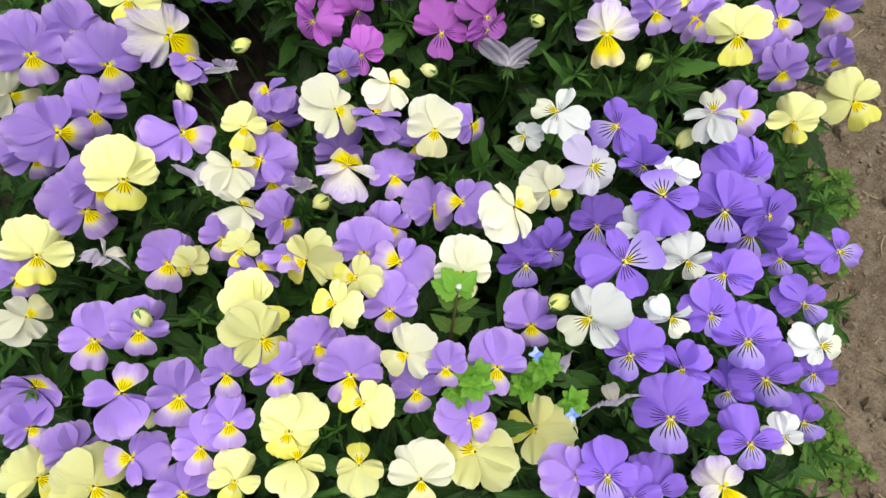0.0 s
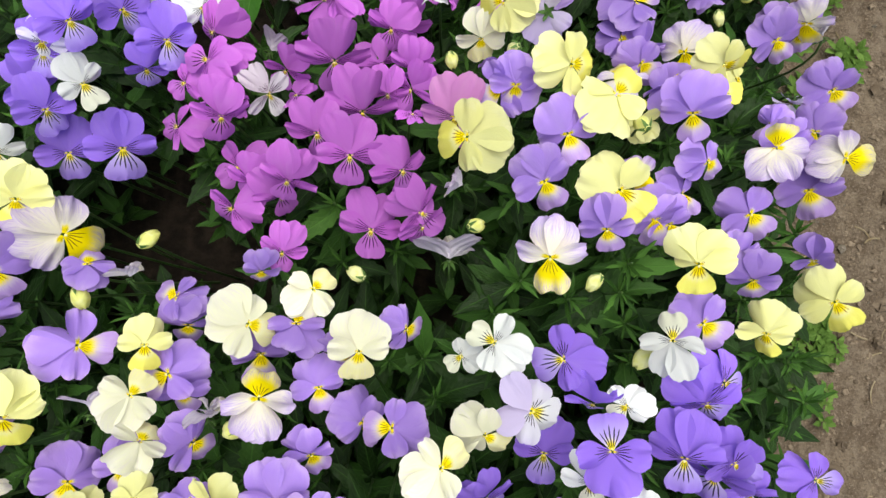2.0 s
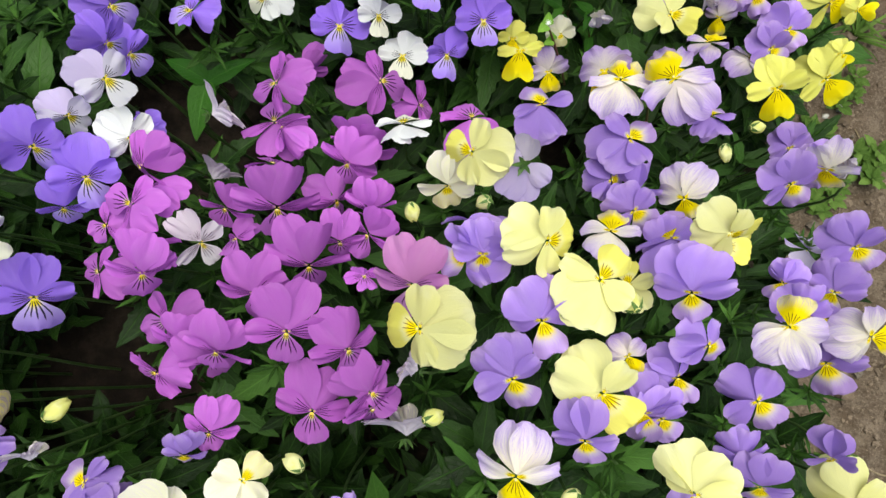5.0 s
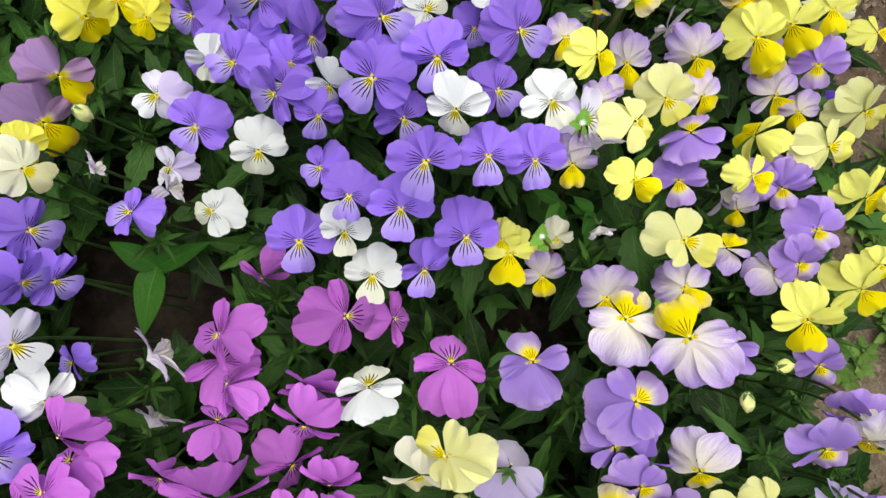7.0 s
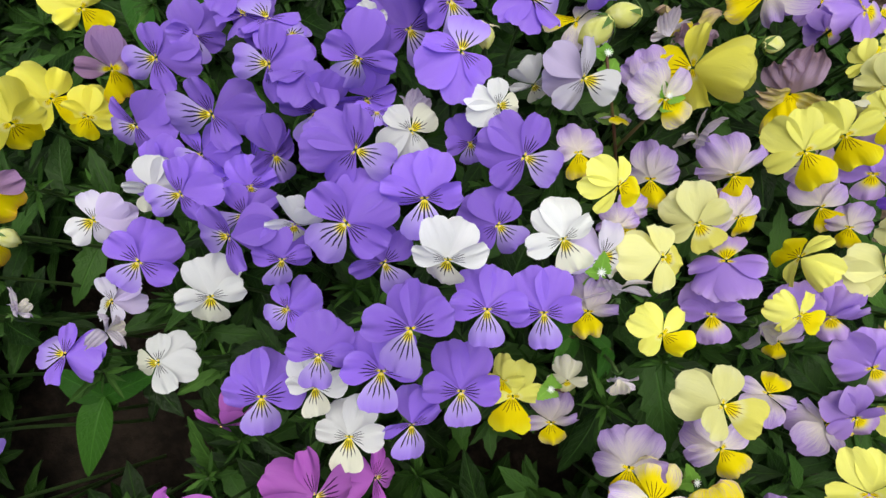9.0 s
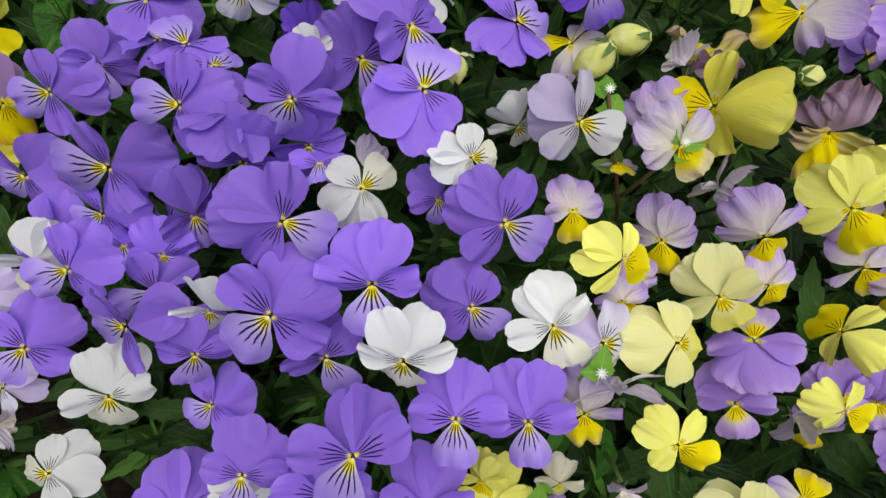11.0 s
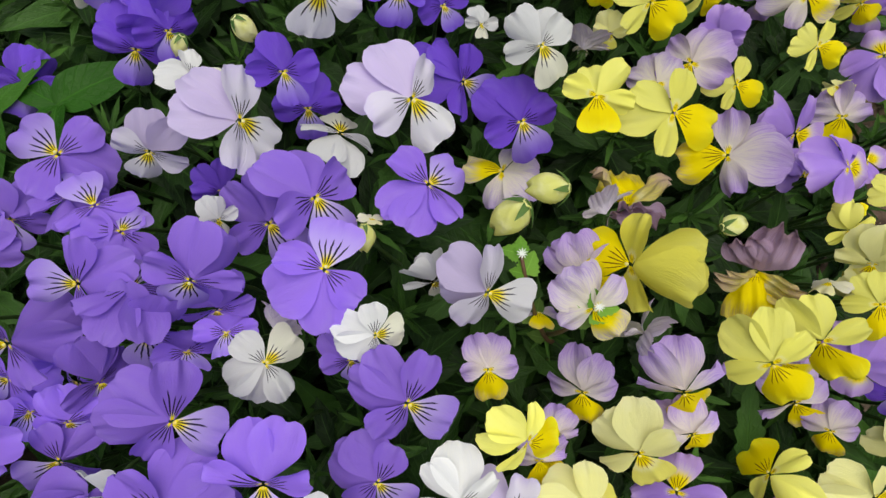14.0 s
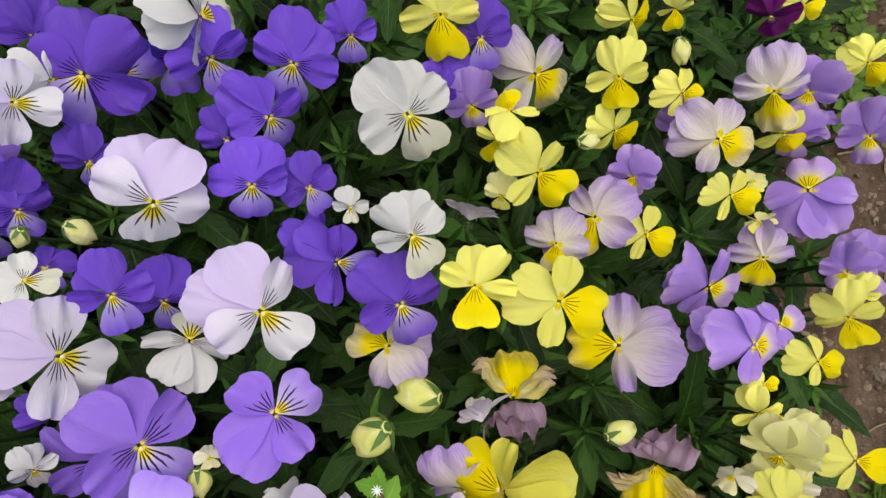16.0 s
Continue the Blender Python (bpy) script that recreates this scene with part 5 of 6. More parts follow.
bloom(clump, "magenta", 0.0178, 0.2246, 0.2161, 0.0336, -44, 43, -21)
bloom(clump, "pink", 0.0495, 0.2577, 0.2141, 0.0416, -92, 42, 2)
bloom(clump, "faded", 0.0462, 0.1760, 0.1780, 0.0370, 92, -22, 0)
bloom(clump, "bud", 0.0615, 0.1919, 0.2144, 0.0124, -141, 79, 48)
bloom(clump, "magenta", 0.0223, 0.2876, 0.1816, 0.0337, -123, 40, -10)
bloom(clump, "magenta", 0.0221, 0.3017, 0.1845, 0.0323, -88, 9, -3)
bloom(clump, "magenta", 0.0064, 0.2824, 0.1864, 0.0295, -78, 29, -16)
bloom(clump, "magenta", 0.0233, 0.2610, 0.2058, 0.0224, 59, 50, -129)
clump = plant("orange", -0.130, 0.535)
bloom(clump, "orange", -0.1598, 0.4873, 0.1508, 0.0400, -38, 31, -16)
bloom(clump, "orange", -0.1513, 0.5141, 0.1557, 0.0376, -41, 16, -12)
bloom(clump, "lemon", -0.1231, 0.5615, 0.1539, 0.0338, -23, 36, 2)
bloom(clump, "lemon", -0.1096, 0.5565, 0.1439, 0.0264, -58, 40, -53)
bloom(clump, "lemon", -0.1317, 0.5447, 0.1665, 0.0360, -46, 20, -13)
bloom(clump, "bud", -0.1309, 0.4898, 0.1612, 0.0119, -62, 62, -30)
bloom(clump, "lemon", -0.1540, 0.4675, 0.1713, 0.0228, -41, 44, -47)
bloom(clump, "orange", -0.0877, 0.5739, 0.1643, 0.0300, -51, 30, -32)
bloom(clump, "lemon", -0.1215, 0.6173, 0.1411, 0.0334, -38, 30, 3)


# ---- the leaves of the plants ----
def leaf_mesh(length, width, teeth, droop, fold, material, seed, pointed=1.0, rows=15):
    rng = random.Random(seed)
    phase, sway = rng.uniform(0, 6.3), rng.uniform(-0.08, 0.08)

    def at(i, j):
        u = i / (rows - 1)
        v = (-1, -0.62, 0, 0.62, 1)[j]
        w = width * (0.10 + 0.90 * math.sin(math.pi * min(1.0, u * 1.02) ** (0.8 * pointed)) ** 0.85) if u < 0.985 else width * 0.03
        saw = (u * teeth + phase) % 1.0
        if abs(v) > 0.9 and 0.12 < u < 0.95:
            w *= 0.74 + 0.36 * saw
        return (v * w + sway * u * u * length, length * u, abs(v) * w * fold - droop * length * u * u + 0.04 * length * math.sin(5 * u + phase) * abs(v)), v, u

    return sheet("leaf", rows, 5, at, material)


def leaf_tuft(seed):
    """The tip of a shoot: narrow young leaves and stipules round the growing point, in one mesh."""
    rng = random.Random(seed + 200)
    verts, faces, uvs = [], [], []
    for k in range(11):
        u = k / 10
        blade = leaf_mesh(1.0, rng.uniform(0.07, 0.13), 3, rng.uniform(0.05, 0.3), 0.3, YOUNG, seed * 20 + k, 1.0, 9)
        at = pose(0, 0, 0.12 * (1 - u), 0, 0, 137.5 * k + rng.uniform(-15, 15)) @ pose(0, 0.03, 0, 66 - 52 * u + rng.uniform(-8, 8), rng.uniform(-15, 15), 0) @ Matrix.Scale(0.45 + 0.5 * u * rng.uniform(0.7, 1.1), 4)
        start = len(verts)
        verts += [at @ v.co for v in blade.vertices]
        faces += [tuple(start + i for i in p.vertices) for p in blade.polygons]
        uvs += [tuple(d.uv) for d in blade.uv_layers["blade"].data]
    joined = bpy.data.meshes.new("leaf_tuft")
    joined.from_pydata(verts, [], faces)
    joined.uv_layers.new(name="blade").data.foreach_set("uv", np.array(uvs, dtype=np.float32).ravel())
    joined.materials.append(YOUNG)
    joined.polygons.foreach_set("use_smooth", [True] * len(joined.polygons))
    return joined


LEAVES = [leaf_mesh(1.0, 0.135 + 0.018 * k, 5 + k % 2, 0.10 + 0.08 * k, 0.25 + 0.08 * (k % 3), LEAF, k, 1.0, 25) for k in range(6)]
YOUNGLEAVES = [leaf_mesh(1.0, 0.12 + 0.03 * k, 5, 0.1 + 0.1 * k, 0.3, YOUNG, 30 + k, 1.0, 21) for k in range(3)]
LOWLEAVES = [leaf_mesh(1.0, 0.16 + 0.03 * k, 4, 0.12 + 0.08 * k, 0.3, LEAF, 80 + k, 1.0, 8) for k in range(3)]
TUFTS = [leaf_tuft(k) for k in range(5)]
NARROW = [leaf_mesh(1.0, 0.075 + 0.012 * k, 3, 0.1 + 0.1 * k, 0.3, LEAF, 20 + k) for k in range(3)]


def canopy(x, y):
    near = sorted((math.hypot(x - a, y - b), c) for a, b, c in TOPS)
    close = [c for d, c in near if d < 0.029]
    if close:
        return min(close) - 0.025
    return sum(c for _, c in near[:4]) / 4 - 0.008 - min(0.04, 0.35 * (near[0][0] - 0.024))


HOLES = ((-0.150, 0.190, 0.045), (-0.105, 0.383, 0.035), (0.143, 0.364, 0.028), (-0.196, 0.200, 0.055), (0.033, 0.157, 0.030), (-0.196, 0.264, 0.035), (-0.227, 0.171, 0.030), (-0.148, 0.381, 0.062), (0.094, 0.377, 0.030), (-0.140, 0.472, 0.030), (-0.000, 0.462, 0.020))
LOW = {}


def bed_edge(y):
    return 0.335 + 0.09 * max(0.0, y) + 0.008 * math.sin(17 * y) + 0.006 * math.sin(41 * y)


def leaf_edge(y):
    """How far the foliage reaches over the border of the bed."""
    return 0.305 + 0.105 * max(-0.05, y + 0.05) + 0.006 * math.sin(31 * y) + 0.005 * math.sin(67 * y + 1)


def shoot(clump, x, y, height, leafy, low):
    """A leafy stem: leaves in a spiral, narrow stipules between; the lowest leaves go into the plant's undergrowth."""
    tip = Vector((x, y, height)) - clump.location
    foot = Vector((tip.x * 0.9 + dice.uniform(-0.015, 0.015), tip.y * 0.9 + dice.uniform(-0.015, 0.015), 0.0))
    line = bend(foot, foot.lerp(tip, 0.3) + Vector((0, 0, height * 0.25)), Vector((tip.x, tip.y, height * 0.55)), tip, 8)
    part("stem", tube("stem", line, [0.0014 - 0.0006 * k / 8 for k in range(9)], STEM, 5), None, clump)
    turn = dice.uniform(0, 360)
    for k in range(leafy + low):
        u = 0.3 + 0.7 * (k + 0.6) / (leafy + low)
        spot = line[min(8, int(u * 8))].lerp(line[min(8, int(u * 8) + 1)], u * 8 % 1)
        turn += 137.5 + dice.uniform(-18, 18)
        small = dice.random() < 0.30
        size = dice.uniform(0.022, 0.047) * (1.15 - 0.35 * max(0.0, u - 0.5)) * (0.8 if small else 1.0)
        at = Matrix.Translation(spot) @ pose(0, 0, 0, 0, 0, turn) @ pose(0, 0, 0, dice.uniform(5, 45), dice.uniform(-25, 25), 0) @ Matrix.Scale(size, 4)
        mesh = dice.choice(NARROW if small else LEAVES)
        if k < low:
            mesh = dice.choice(LOWLEAVES)
            LOW.setdefault(clump.name, (clump, []))[1].append((mesh, at))
        elif k == leafy + low - 1:
            lean = pose(0, 0, 0, dice.uniform(-25, 25), dice.uniform(-25, 25), dice.uniform(0, 360))
            part("leaf_tuft", dice.choice(TUFTS), None, clump).matrix_local = Matrix.Translation(spot) @ lean @ Matrix.Scale(dice.uniform(0.014, 0.024), 4)
        else:
            if dice.random() < 0.15:
                mesh = dice.choice(YOUNGLEAVES)
            part("leaf", mesh, None, clump).matrix_local = at


def undergrowth(clump, leaves):
    """The lower leaves of one plant, too many to count, in one mesh."""
    verts, faces, uvs = [], [], []
    for mesh, at in leaves:
        start = len(verts)
        verts += [at @ v.co for v in mesh.vertices]
        faces += [tuple(start + k for k in p.vertices) for p in mesh.polygons]
        uvs += [tuple(d.uv) for d in mesh.uv_layers["blade"].data]
    joined = bpy.data.meshes.new("lower_leaves")
    joined.from_pydata(verts, [], faces)
    joined.uv_layers.new(name="blade").data.foreach_set("uv", np.array(uvs, dtype=np.float32).ravel())
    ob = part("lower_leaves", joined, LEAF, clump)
    ob["kind"] = "stuff"


def plant_at(x, y):
    return min(PLANTS, key=lambda p: math.hypot(p.location.x - x, p.location.y - y))


STEP = 0.033
for row in range(32):
    for col in range(24):
        x = -0.385 + STEP * col + dice.uniform(-0.015, 0.015) + (STEP / 2 if row % 2 else 0)
        y = -0.19 + STEP * row + dice.uniform(-0.015, 0.015)
        if x > leaf_edge(y) or any(math.hypot(x - a, y - b) < r for a, b, r in HOLES):
            continue
        top = (canopy(x, y) - dice.random() ** 1.5 * 0.06) * min(1.0, 0.55 + (leaf_edge(y) - x) * 9)
        shoot(plant_at(x, y), x, y, max(0.04, top), 3 if (row + col) % 3 else 2, 7)
for row in range(36):
    for col in range(27):
        # low leaf rosettes over the soil between the plants
        x, y = -0.39 + 0.029 * col + dice.uniform(-0.016, 0.016), -0.2 + 0.029 * row + dice.uniform(-0.016, 0.016)
        if x > bed_edge(y) - 0.02 or (dice.random() < 0.86 and any(math.hypot(x - a, y - b) < r for a, b, r in HOLES)):
            continue
        clump = plant_at(x, y)
        spot = Vector((x, y, dice.uniform(0.015, 0.06) * min(1.0, 0.3 + (bed_edge(y) - x) * 9))) - clump.location
        for k in range(9):
            at = Matrix.Translation(spot) @ pose(0, 0, dice.uniform(-0.01, 0.02), 0, 0, 137.5 * k + dice.uniform(-30, 30)) @ pose(0, 0, 0, dice.uniform(5, 60), dice.uniform(-25, 25), 0) @ Matrix.Scale(dice.uniform(0.016, 0.034), 4)
            LOW.setdefault(clump.name, (clump, []))[1].append((dice.choice(LOWLEAVES), at))
for clump, leaves in LOW.values():
    undergrowth(clump, leaves)


# ---- the ground: one sheet of garden soil out to the horizon ----
def soil_height(x, y):
    lump = noise.noise(Vector((x * 9, y * 9, 0.3))) * 0.006 + (0.5 - abs(noise.noise(Vector((x * 38, y * 38, 5.1))))) * 0.007 + (0.4 - abs(noise.noise(Vector((x * 95, y * 95, 9.7))))) * 0.0036 + noise.noise(Vector((x * 190, y * 190, 2.7))) * 0.0012 - 0.004
    bank = 0.012 / (1 + math.exp((x - bed_edge(y) - 0.01) * 70))
    return lump + bank - 0.004


def spread(low, high, step, far):
    fine = list(np.arange(low, high + step / 2, step))
    grow, out, back = step, [high], [low]
    while out[-1] < far:
        grow *= 1.5
        out.append(out[-1] + grow)
        back.append(back[-1] - grow)
    return list(reversed(back[1:])) + fine + out[1:]


ys = spread(-0.25, 1.0, 0.0036, 900.0)
wing = spread(0.26, 0.6, 0.0036, 900.0)
xs = [x for x in spread(-0.35, 0.25, 0.012, 900.0) if x < 0.255] + [x for x in wing if x > 0.257]
verts = []
for y in ys:
    for x in xs:
        inside = -0.6 < x < 0.9 and -0.5 < y < 1.3
        verts.append((x, y, soil_height(x, y) if inside else -0.004))
wide = len(xs)
faces = [(j * wide + i, j * wide + i + 1, (j + 1) * wide + i + 1, (j + 1) * wide + i) for j in range(len(ys) - 1) for i in range(wide - 1)]
ground_mesh = bpy.data.meshes.new("ground")
ground_mesh.from_pydata(verts, [], faces)
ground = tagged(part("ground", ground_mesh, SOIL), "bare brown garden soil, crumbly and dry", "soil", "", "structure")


def scatter(name, count, low, high, material, label, make):
    """Many small loose bits on the soil, one object of stuff."""
    rng = random.Random(len(name))
    verts, faces = [], []
    for _ in range(count):
        y = rng.uniform(-0.25, 1.0)
        x = bed_edge(y) + rng.uniform(low, high)
        v, f = make(rng)
        spot = Matrix.Translation((x, y, soil_height(x, y))) @ pose(0, 0, 0, rng.uniform(-20, 20), rng.uniform(-20, 20), rng.uniform(0, 360))
        faces += [tuple(k + len(verts) for k in g) for g in f]
        verts += [spot @ Vector(p) for p in v]
    mesh = bpy.data.meshes.new(name)
    mesh.from_pydata(verts, [], faces)
    mesh.materials.append(material)
    return tagged(new(name, mesh), label, name.replace("_", " "), "", "stuff")


def clod(rng, low=0.0006, high=0.0034):
    r = low + (high - low) * rng.random() ** 5
    v = []
    for i in range(4):
        a = math.pi * (i + 0.5) / 4
        for j in range(6):
            b = math.pi * j / 3 + i * 0.4
            q = r * rng.uniform(0.5, 1.35)
            v.append((q * math.sin(a) * math.cos(b), q * math.sin(a) * math.sin(b), q * math.cos(a) * 0.75 + r * 0.2))
    f = [(i * 6 + j, i * 6 + (j + 1) % 6, (i + 1) * 6 + (j + 1) % 6, (i + 1) * 6 + j) for i in range(3) for j in range(6)]
    return v, f + [(5, 4, 3, 2, 1, 0), (18, 19, 20, 21, 22, 23)]


def straw(rng):
    long, thick, bow = rng.uniform(0.006, 0.026), rng.uniform(0.0004, 0.0009), rng.uniform(-0.004, 0.004)
    v, f = [], []
    for k in range(5):
        u = k / 4 - 0.5
        for a in range(4):
            v.append((long * u, bow * (1 - 4 * u * u) + thick * math.cos(a * math.pi / 2), 0.0015 + thick * math.sin(a * math.pi / 2)))
    for k in range(4):
        f += [(k * 4 + a, k * 4 + (a + 1) % 4, k * 4 + 4 + (a + 1) % 4, k * 4 + 4 + a) for a in range(4)]
    return v, f


scatter("soil_crumbs", 9000, -0.06, 0.28, CRUMB, "loose crumbs of brown garden soil", clod)
scatter("soil_clods", 420, -0.02, 0.2, CRUMB, "larger rough clods of dry brown soil", lambda rng: clod(rng, 0.0022, 0.0095))
scatter("gravel", 420, -0.03, 0.28, STONE, "small pale stones lying on the soil", lambda rng: clod(rng, 0.0008, 0.0055))
scatter("straw", 170, -0.05, 0.25, STRAW, "dry straw and root bits on the soil", straw)


# ---- weeds ----
SMALL = [leaf_mesh(1.0, 0.34, 4, 0.15 + 0.1 * k, 0.2, WEED, 40 + k, 0.9, 9) for k in range(3)]
PALE = [leaf_mesh(1.0, 0.47, 5, 0.1 + 0.15 * k, 0.3, FRESH, 50 + k, 0.72, 13) for k in range(3)]
WIDE = [leaf_mesh(1.0, 0.23, 0.01, 0.3, 0.3, BROAD, 60 + k, 0.8, 19) for k in range(3)]
PETALLET = leaf_mesh(1.0, 0.36, 0.01, 0.1, 0.1, BLUE, 70, 0.75, 7)
STARLET = leaf_mesh(1.0, 0.14, 0.01, 0.0, 0.1, STARWHITE, 71, 0.9, 6)


def rosette(parent, spot, radius, count, meshes, steep):
    """Leaves packed round a growing tip: the inner ones small and upright, the outer ones wide and flat."""
    for k in range(count):
        u = (k + 0.5) / count
        a = 137.5 * k + dice.uniform(-15, 15)
        away = Vector((-math.sin(radians(a)), math.cos(radians(a)), 0))
        leaf = part("leaf", dice.choice(meshes), None, parent)
        leaf.matrix_local = (Matrix.Translation(spot + away * radius * 0.25 * u + Vector((0, 0, radius * 0.3 * (1 - u)))) @ pose(0, 0, 0, 0, 0, a)
                             @ pose(0, 0, 0, steep * (1 - u) + dice.uniform(-4, 14), dice.uniform(-20, 20), 0) @ Matrix.Scale(radius * dice.uniform(0.75, 0.95) * (0.55 + 0.45 * u), 4))


def weed(name, label, foot, heads, radius, count, meshes, steep):
    """A low weed: one root, a stem to each growing tip, and a rosette of leaves there."""
    base = tagged(new(name), label, "weed", "weeds")
    base.location = foot
    for x, y, z in heads:
        tip = Vector((x, y, z)) - base.location
        line = bend(Vector((0, 0, 0)), Vector((tip.x * 0.3, tip.y * 0.3, tip.z * 0.5 + 0.001)), Vector((tip.x * 0.8, tip.y * 0.8, tip.z * 0.9)), tip, 6)
        part("stem", tube("stem", line, [0.0010 - 0.0004 * k / 6 for k in range(7)], STEM, 5), None, base)
        rosette(base, tip, radius * dice.uniform(0.8, 1.15), count, meshes, steep)
    return base


def little_flower(parent, mesh, count, x, y, z, size, label):
    head = part("flower", EYE_MESH, None, parent, label)
    head.matrix_local = Matrix.Translation(Vector((x, y, z)) - parent.location) @ pose(0, 0, 0, dice.uniform(-15, 15), dice.uniform(-15, 15), 0) @ Matrix.Scale(size, 4)
    for k in range(count):
        petal = part("petal", mesh, None, head)
        petal.matrix_local = pose(0, 0, 0, 0, 0, 360 * k / count) @ pose(0, 0, 0, 12, 0, 0)


# speedwell between the plants, with packed bright tips
SPEEDWELL = "bright green serrated speedwell weed among the violas"
low = weed("speedwell", SPEEDWELL + ", with tiny blue flowers", (0.0956, -0.0523, 0.0758), [(0.0601, -0.0293, 0.2283), (0.0780, -0.0512, 0.2203), (0.0513, -0.0421, 0.2070)], 0.0115, 20, PALE, 66)
little_flower(low, PETALLET, 4, 0.0519, -0.0213, 0.2461, 0.0046, "tiny pale blue speedwell flower")
little_flower(low, PETALLET, 4, 0.0750, -0.0572, 0.2300, 0.0046, "tiny pale blue speedwell flower")
weed("speedwell", SPEEDWELL, (0.0214, -0.0605, 0.0853), [(0.0175, -0.0362, 0.2367), (0.0103, -0.0430, 0.2279)], 0.0125, 20, PALE, 66)

# weeds on the open soil along the bed
for x, y, reach, count in ((0.388, 0.119, 0.026, 6), (0.372, 0.094, 0.018, 4), (0.378, -0.145, 0.026, 7), (0.348, -0.127, 0.028, 8), (0.358, -0.106, 0.02, 6), (0.384, 0.121, 0.026, 6),
                           (0.362, 0.075, 0.022, 5), (0.433, 0.392, 0.016, 4), (0.390, 0.411, 0.012, 3), (0.424, 0.455, 0.010, 3), (0.396, 0.356, 0.02, 5), (0.436, 0.797, 0.03, 7),
                           (0.451, 0.769, 0.03, 7), (0.422, 0.715, 0.02, 4), (0.439, 0.837, 0.03, 6), (0.440, 0.383, 0.012, 3), (0.384, 0.058, 0.018, 4), (0.416, 0.454, 0.02, 4)):
    spots = []
    for k in range(count):
        a, r = 2.4 * k + dice.uniform(-0.5, 0.5), reach * math.sqrt((k + 0.4) / count)
        px, py = x + r * math.cos(a), y + r * math.sin(a)
        spots.append((px, py, soil_height(px, py) + dice.uniform(0.003, 0.009)))
    weed("soil_weed", "low leafy green weed creeping on bare soil", (x, y, soil_height(x, y)), spots, dice.uniform(0.011, 0.016), 9, SMALL, 45)


def pebble(x, y, size, material, label):
    verts, faces = clod(random.Random(int(1e4 * x)), size, size)
    mesh = bpy.data.meshes.new("pebble")
    mesh.from_pydata(verts, [], faces)
    stone = tagged(part("pebble", mesh, material), label, "pebble", "pebbles")
    stone.location = (x, y, soil_height(x, y))


CHALK = plain("chalky_stone", (0.5, 0.48, 0.46), (0.68, 0.66, 0.64), 90, 0.8, 0.4)
pebble(0.419, 0.440, 0.0048, CHALK, "small white pebble lying on brown soil")
pebble(0.404, 0.431, 0.0036, CHALK, "small white pebble lying on brown soil")
pebble(0.377, 0.416, 0.0050, STONE, "small pinkish brown pebble lying on soil")
pebble(0.362, -0.031, 0.0085, STONE, "pale brown stone lying beside the bed")

BLADES = [leaf_mesh(1.0, 0.035 + 0.008 * k, 0.01, 0.2 + 0.15 * k, 0.3, WEED, 90 + k, 0.7, 12) for k in range(3)]


def grass_tuft(x, y, count, tall):
    base = tagged(new("grass_tuft"), "small tuft of thin green grass on soil", "grass", "weeds")
    base.location = (x, y, soil_height(x, y))
    for k in range(count):
        blade = part("blade", BLADES[k % 3], None, base)
        blade.matrix_local = pose(dice.uniform(-0.004, 0.004), dice.uniform(-0.004, 0.004), 0, 0, 0, dice.uniform(0, 360)) @ pose(0, 0, 0, dice.uniform(15, 65), 0, 0) @ Matrix.Scale(tall * dice.uniform(0.6, 1.1), 4)


grass_tuft(0.432, 0.504, 18, 0.042)
grass_tuft(0.441, 0.525, 14, 0.036)


def broad_weed(x, y, z, size, turn, count):
    """A broad-leaved seedling standing among the violas."""
    base = tagged(new("broadleaf_seedling"), "broad-leaved green seedling standing among the violas", "weed", "weeds")
    base.location = (x, y, 0.004)
    part("stem", tube("stem", bend(Vector((0, 0, 0)), Vector((0.004, 0, z * 0.4)), Vector((0, 0.003, z * 0.7)), Vector((0, 0, z)), 6), [0.0024] * 7, STEM, 6), None, base)
    for k in range(count):
        leaf = part("leaf", WIDE[k % 3], None, base)
        leaf.matrix_local = Matrix.Translation((0, 0, z)) @ pose(0, 0, 0, 0, 0, turn + 125 * k) @ pose(0, 0, 0, 12 + 6 * k, 4, 0) @ Matrix.Scale(size * (1 - 0.12 * k), 4)


broad_weed(-0.1120, 0.4091, 0.0950, 0.043, 172, 3)
broad_weed(-0.1065, 0.6482, 0.1107, 0.042, 190, 3)
broad_weed(-0.0757, 0.6536, 0.1079, 0.046, 300, 3)


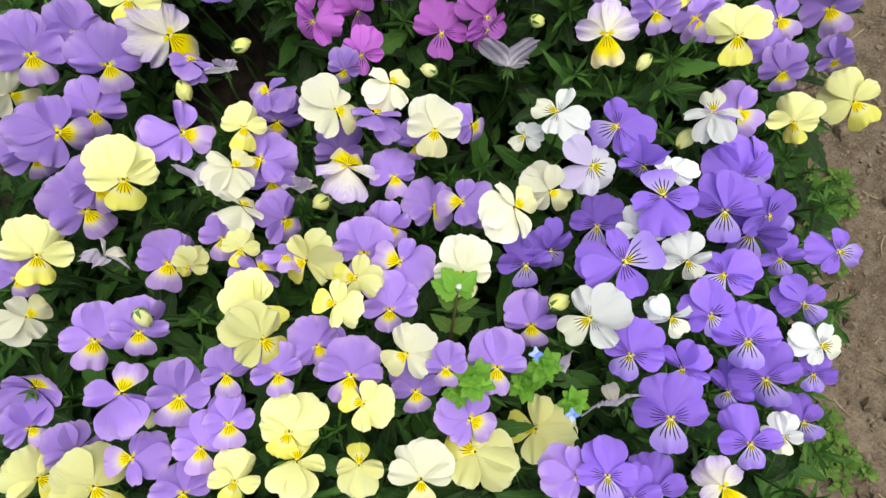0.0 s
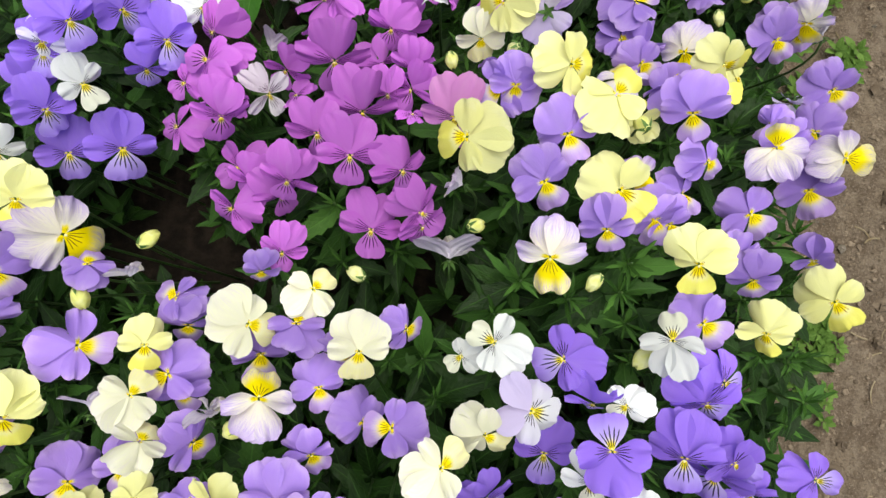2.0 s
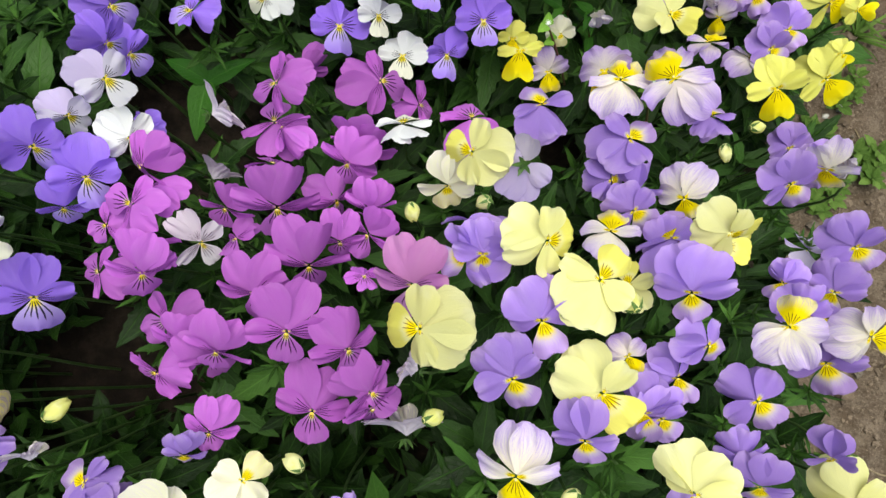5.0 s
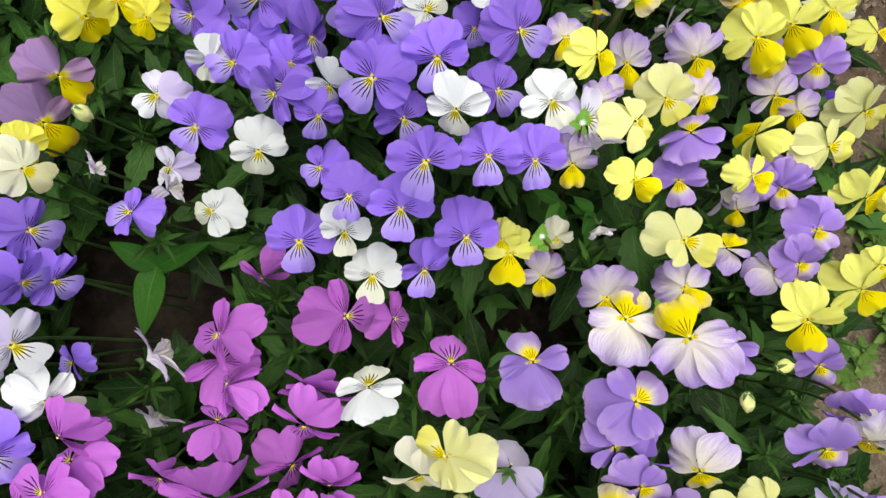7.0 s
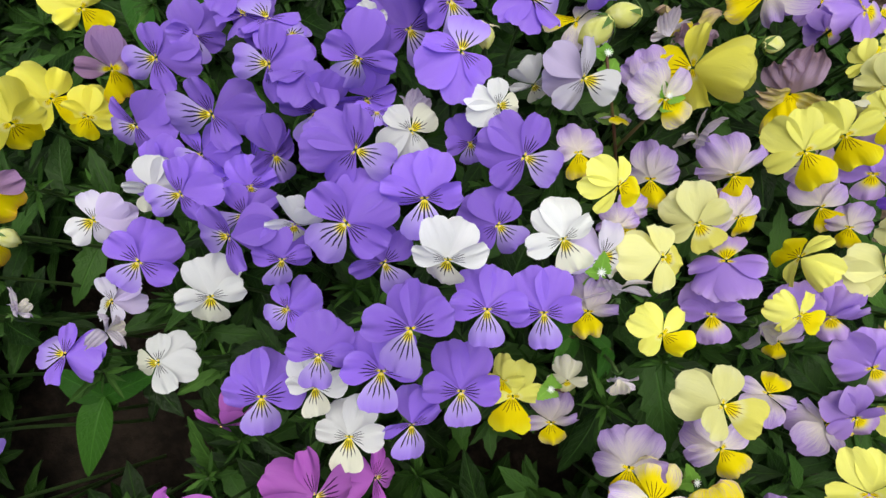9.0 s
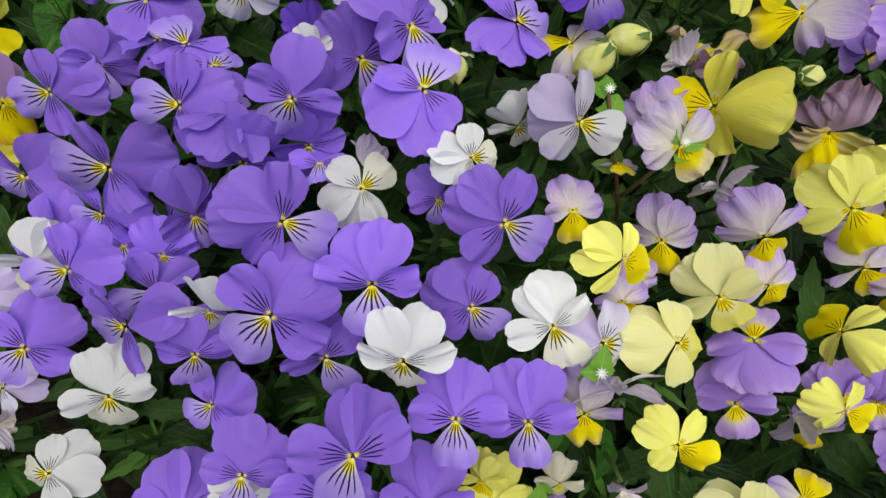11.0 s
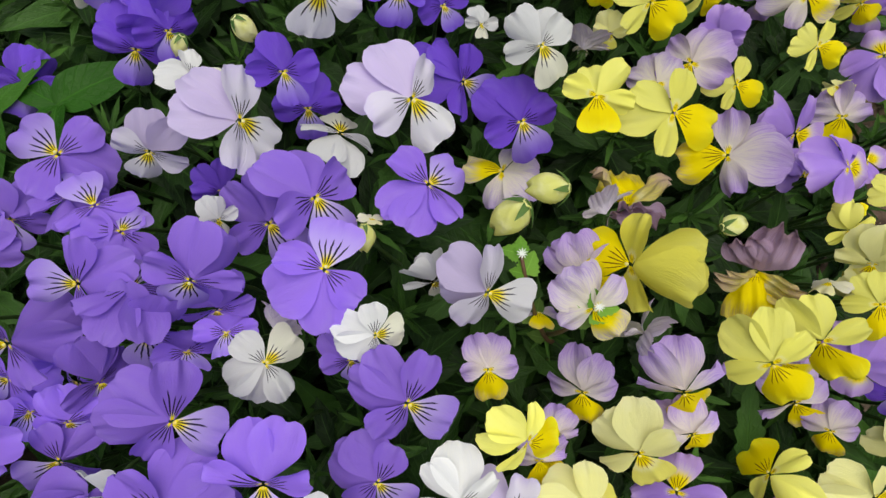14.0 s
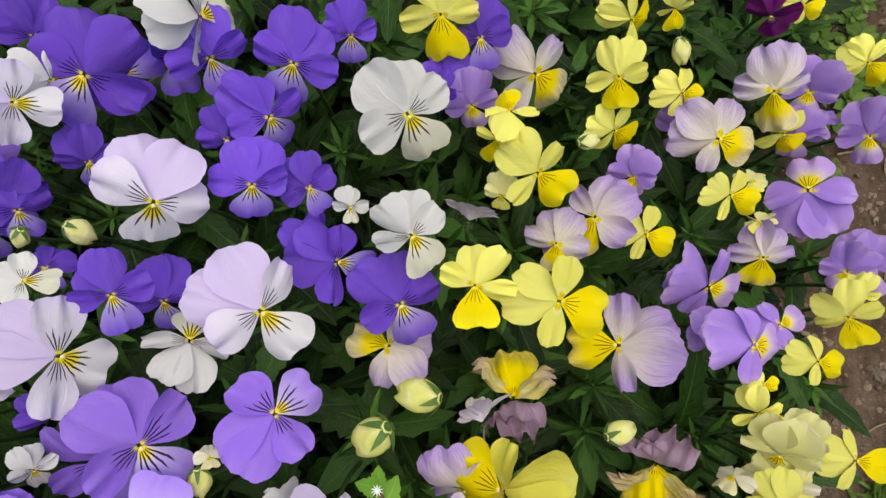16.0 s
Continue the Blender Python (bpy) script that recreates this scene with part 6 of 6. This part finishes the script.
def chickweed(points, leaf_size, pairs, star, leaves=None):
    """A straggling weed stem with small leaves in pairs and a white star at its end."""
    line = [Vector(p) for p in points]
    base = tagged(new("chickweed"), "straggling chickweed with small paired leaves" + (" and white star flower" if star else ""), "weed", "weeds")
    base.location = line[0]
    path = bend(*[p - line[0] for p in line], 10)
    part("stem", tube("stem", path, [0.0011 - 0.0004 * k / 10 for k in range(11)], REDSTEM, 6), None, base)
    for k in pairs:
        way = math.degrees(math.atan2(line[3].y - line[0].y, line[3].x - line[0].x))
        for flip in (-1, 1):
            leaf = part("leaf", dice.choice(leaves or (PALE if k > 7 else SMALL)), None, base)
            leaf.matrix_local = Matrix.Translation(path[k]) @ pose(0, 0, 0, 0, 0, way - 90 + flip * dice.uniform(35, 75)) @ pose(0, 0, 0, dice.uniform(5, 30), 0, 0) @ Matrix.Scale(leaf_size * dice.uniform(0.7, 1.1), 4)
    if star:
        tip = line[3] + Vector((0, 0, 0.003))
        little_flower(base, STARLET, 10, tip.x, tip.y, tip.z, 0.0022, "tiny white star flower")


chickweed(((0.1715, 0.5432, 0.1098), (0.1624, 0.5423, 0.1463), (0.1521, 0.5517, 0.1756), (0.1461, 0.5750, 0.1876)), 0.009, (3, 6, 9, 10), True)
chickweed(((0.1637, 0.5474, 0.1377), (0.1616, 0.5458, 0.1644), (0.1660, 0.5496, 0.1771), (0.1734, 0.5572, 0.1848)), 0.009, (7, 9, 10), True)
chickweed(((0.1651, 0.4030, 0.0374), (0.1536, 0.4169, 0.0917), (0.1361, 0.4242, 0.1364), (0.1268, 0.4269, 0.1585)), 0.008, (4, 8, 10), True)
chickweed(((0.1543, 0.4653, 0.0693), (0.1487, 0.4655, 0.1304), (0.1433, 0.4748, 0.1750), (0.1399, 0.4774, 0.1977)), 0.008, (4, 8, 10), True)
chickweed(((0.2170, 0.3736, 0.0662), (0.2007, 0.3803, 0.1223), (0.1911, 0.3850, 0.1572), (0.1914, 0.3881, 0.1604)), 0.007, (6, 9), True)
chickweed(((0.0025, -0.0339, 0.1330), (0.0057, -0.0108, 0.2067), (0.0066, 0.0060, 0.2522), (0.0087, 0.0159, 0.2549)), 0.016, (4, 7, 9, 10), True)
chickweed(((0.1684, 0.4568, 0.0359), (0.1572, 0.4504, 0.0820), (0.1474, 0.4484, 0.1138), (0.1392, 0.4507, 0.1392)), 0.017, (6, 9, 10), False, WIDE)
chickweed(((0.1796, 0.4508, 0.0448), (0.1708, 0.4465, 0.0832), (0.1626, 0.4438, 0.1190), (0.1590, 0.4452, 0.1423)), 0.017, (6, 9, 10), False, WIDE)
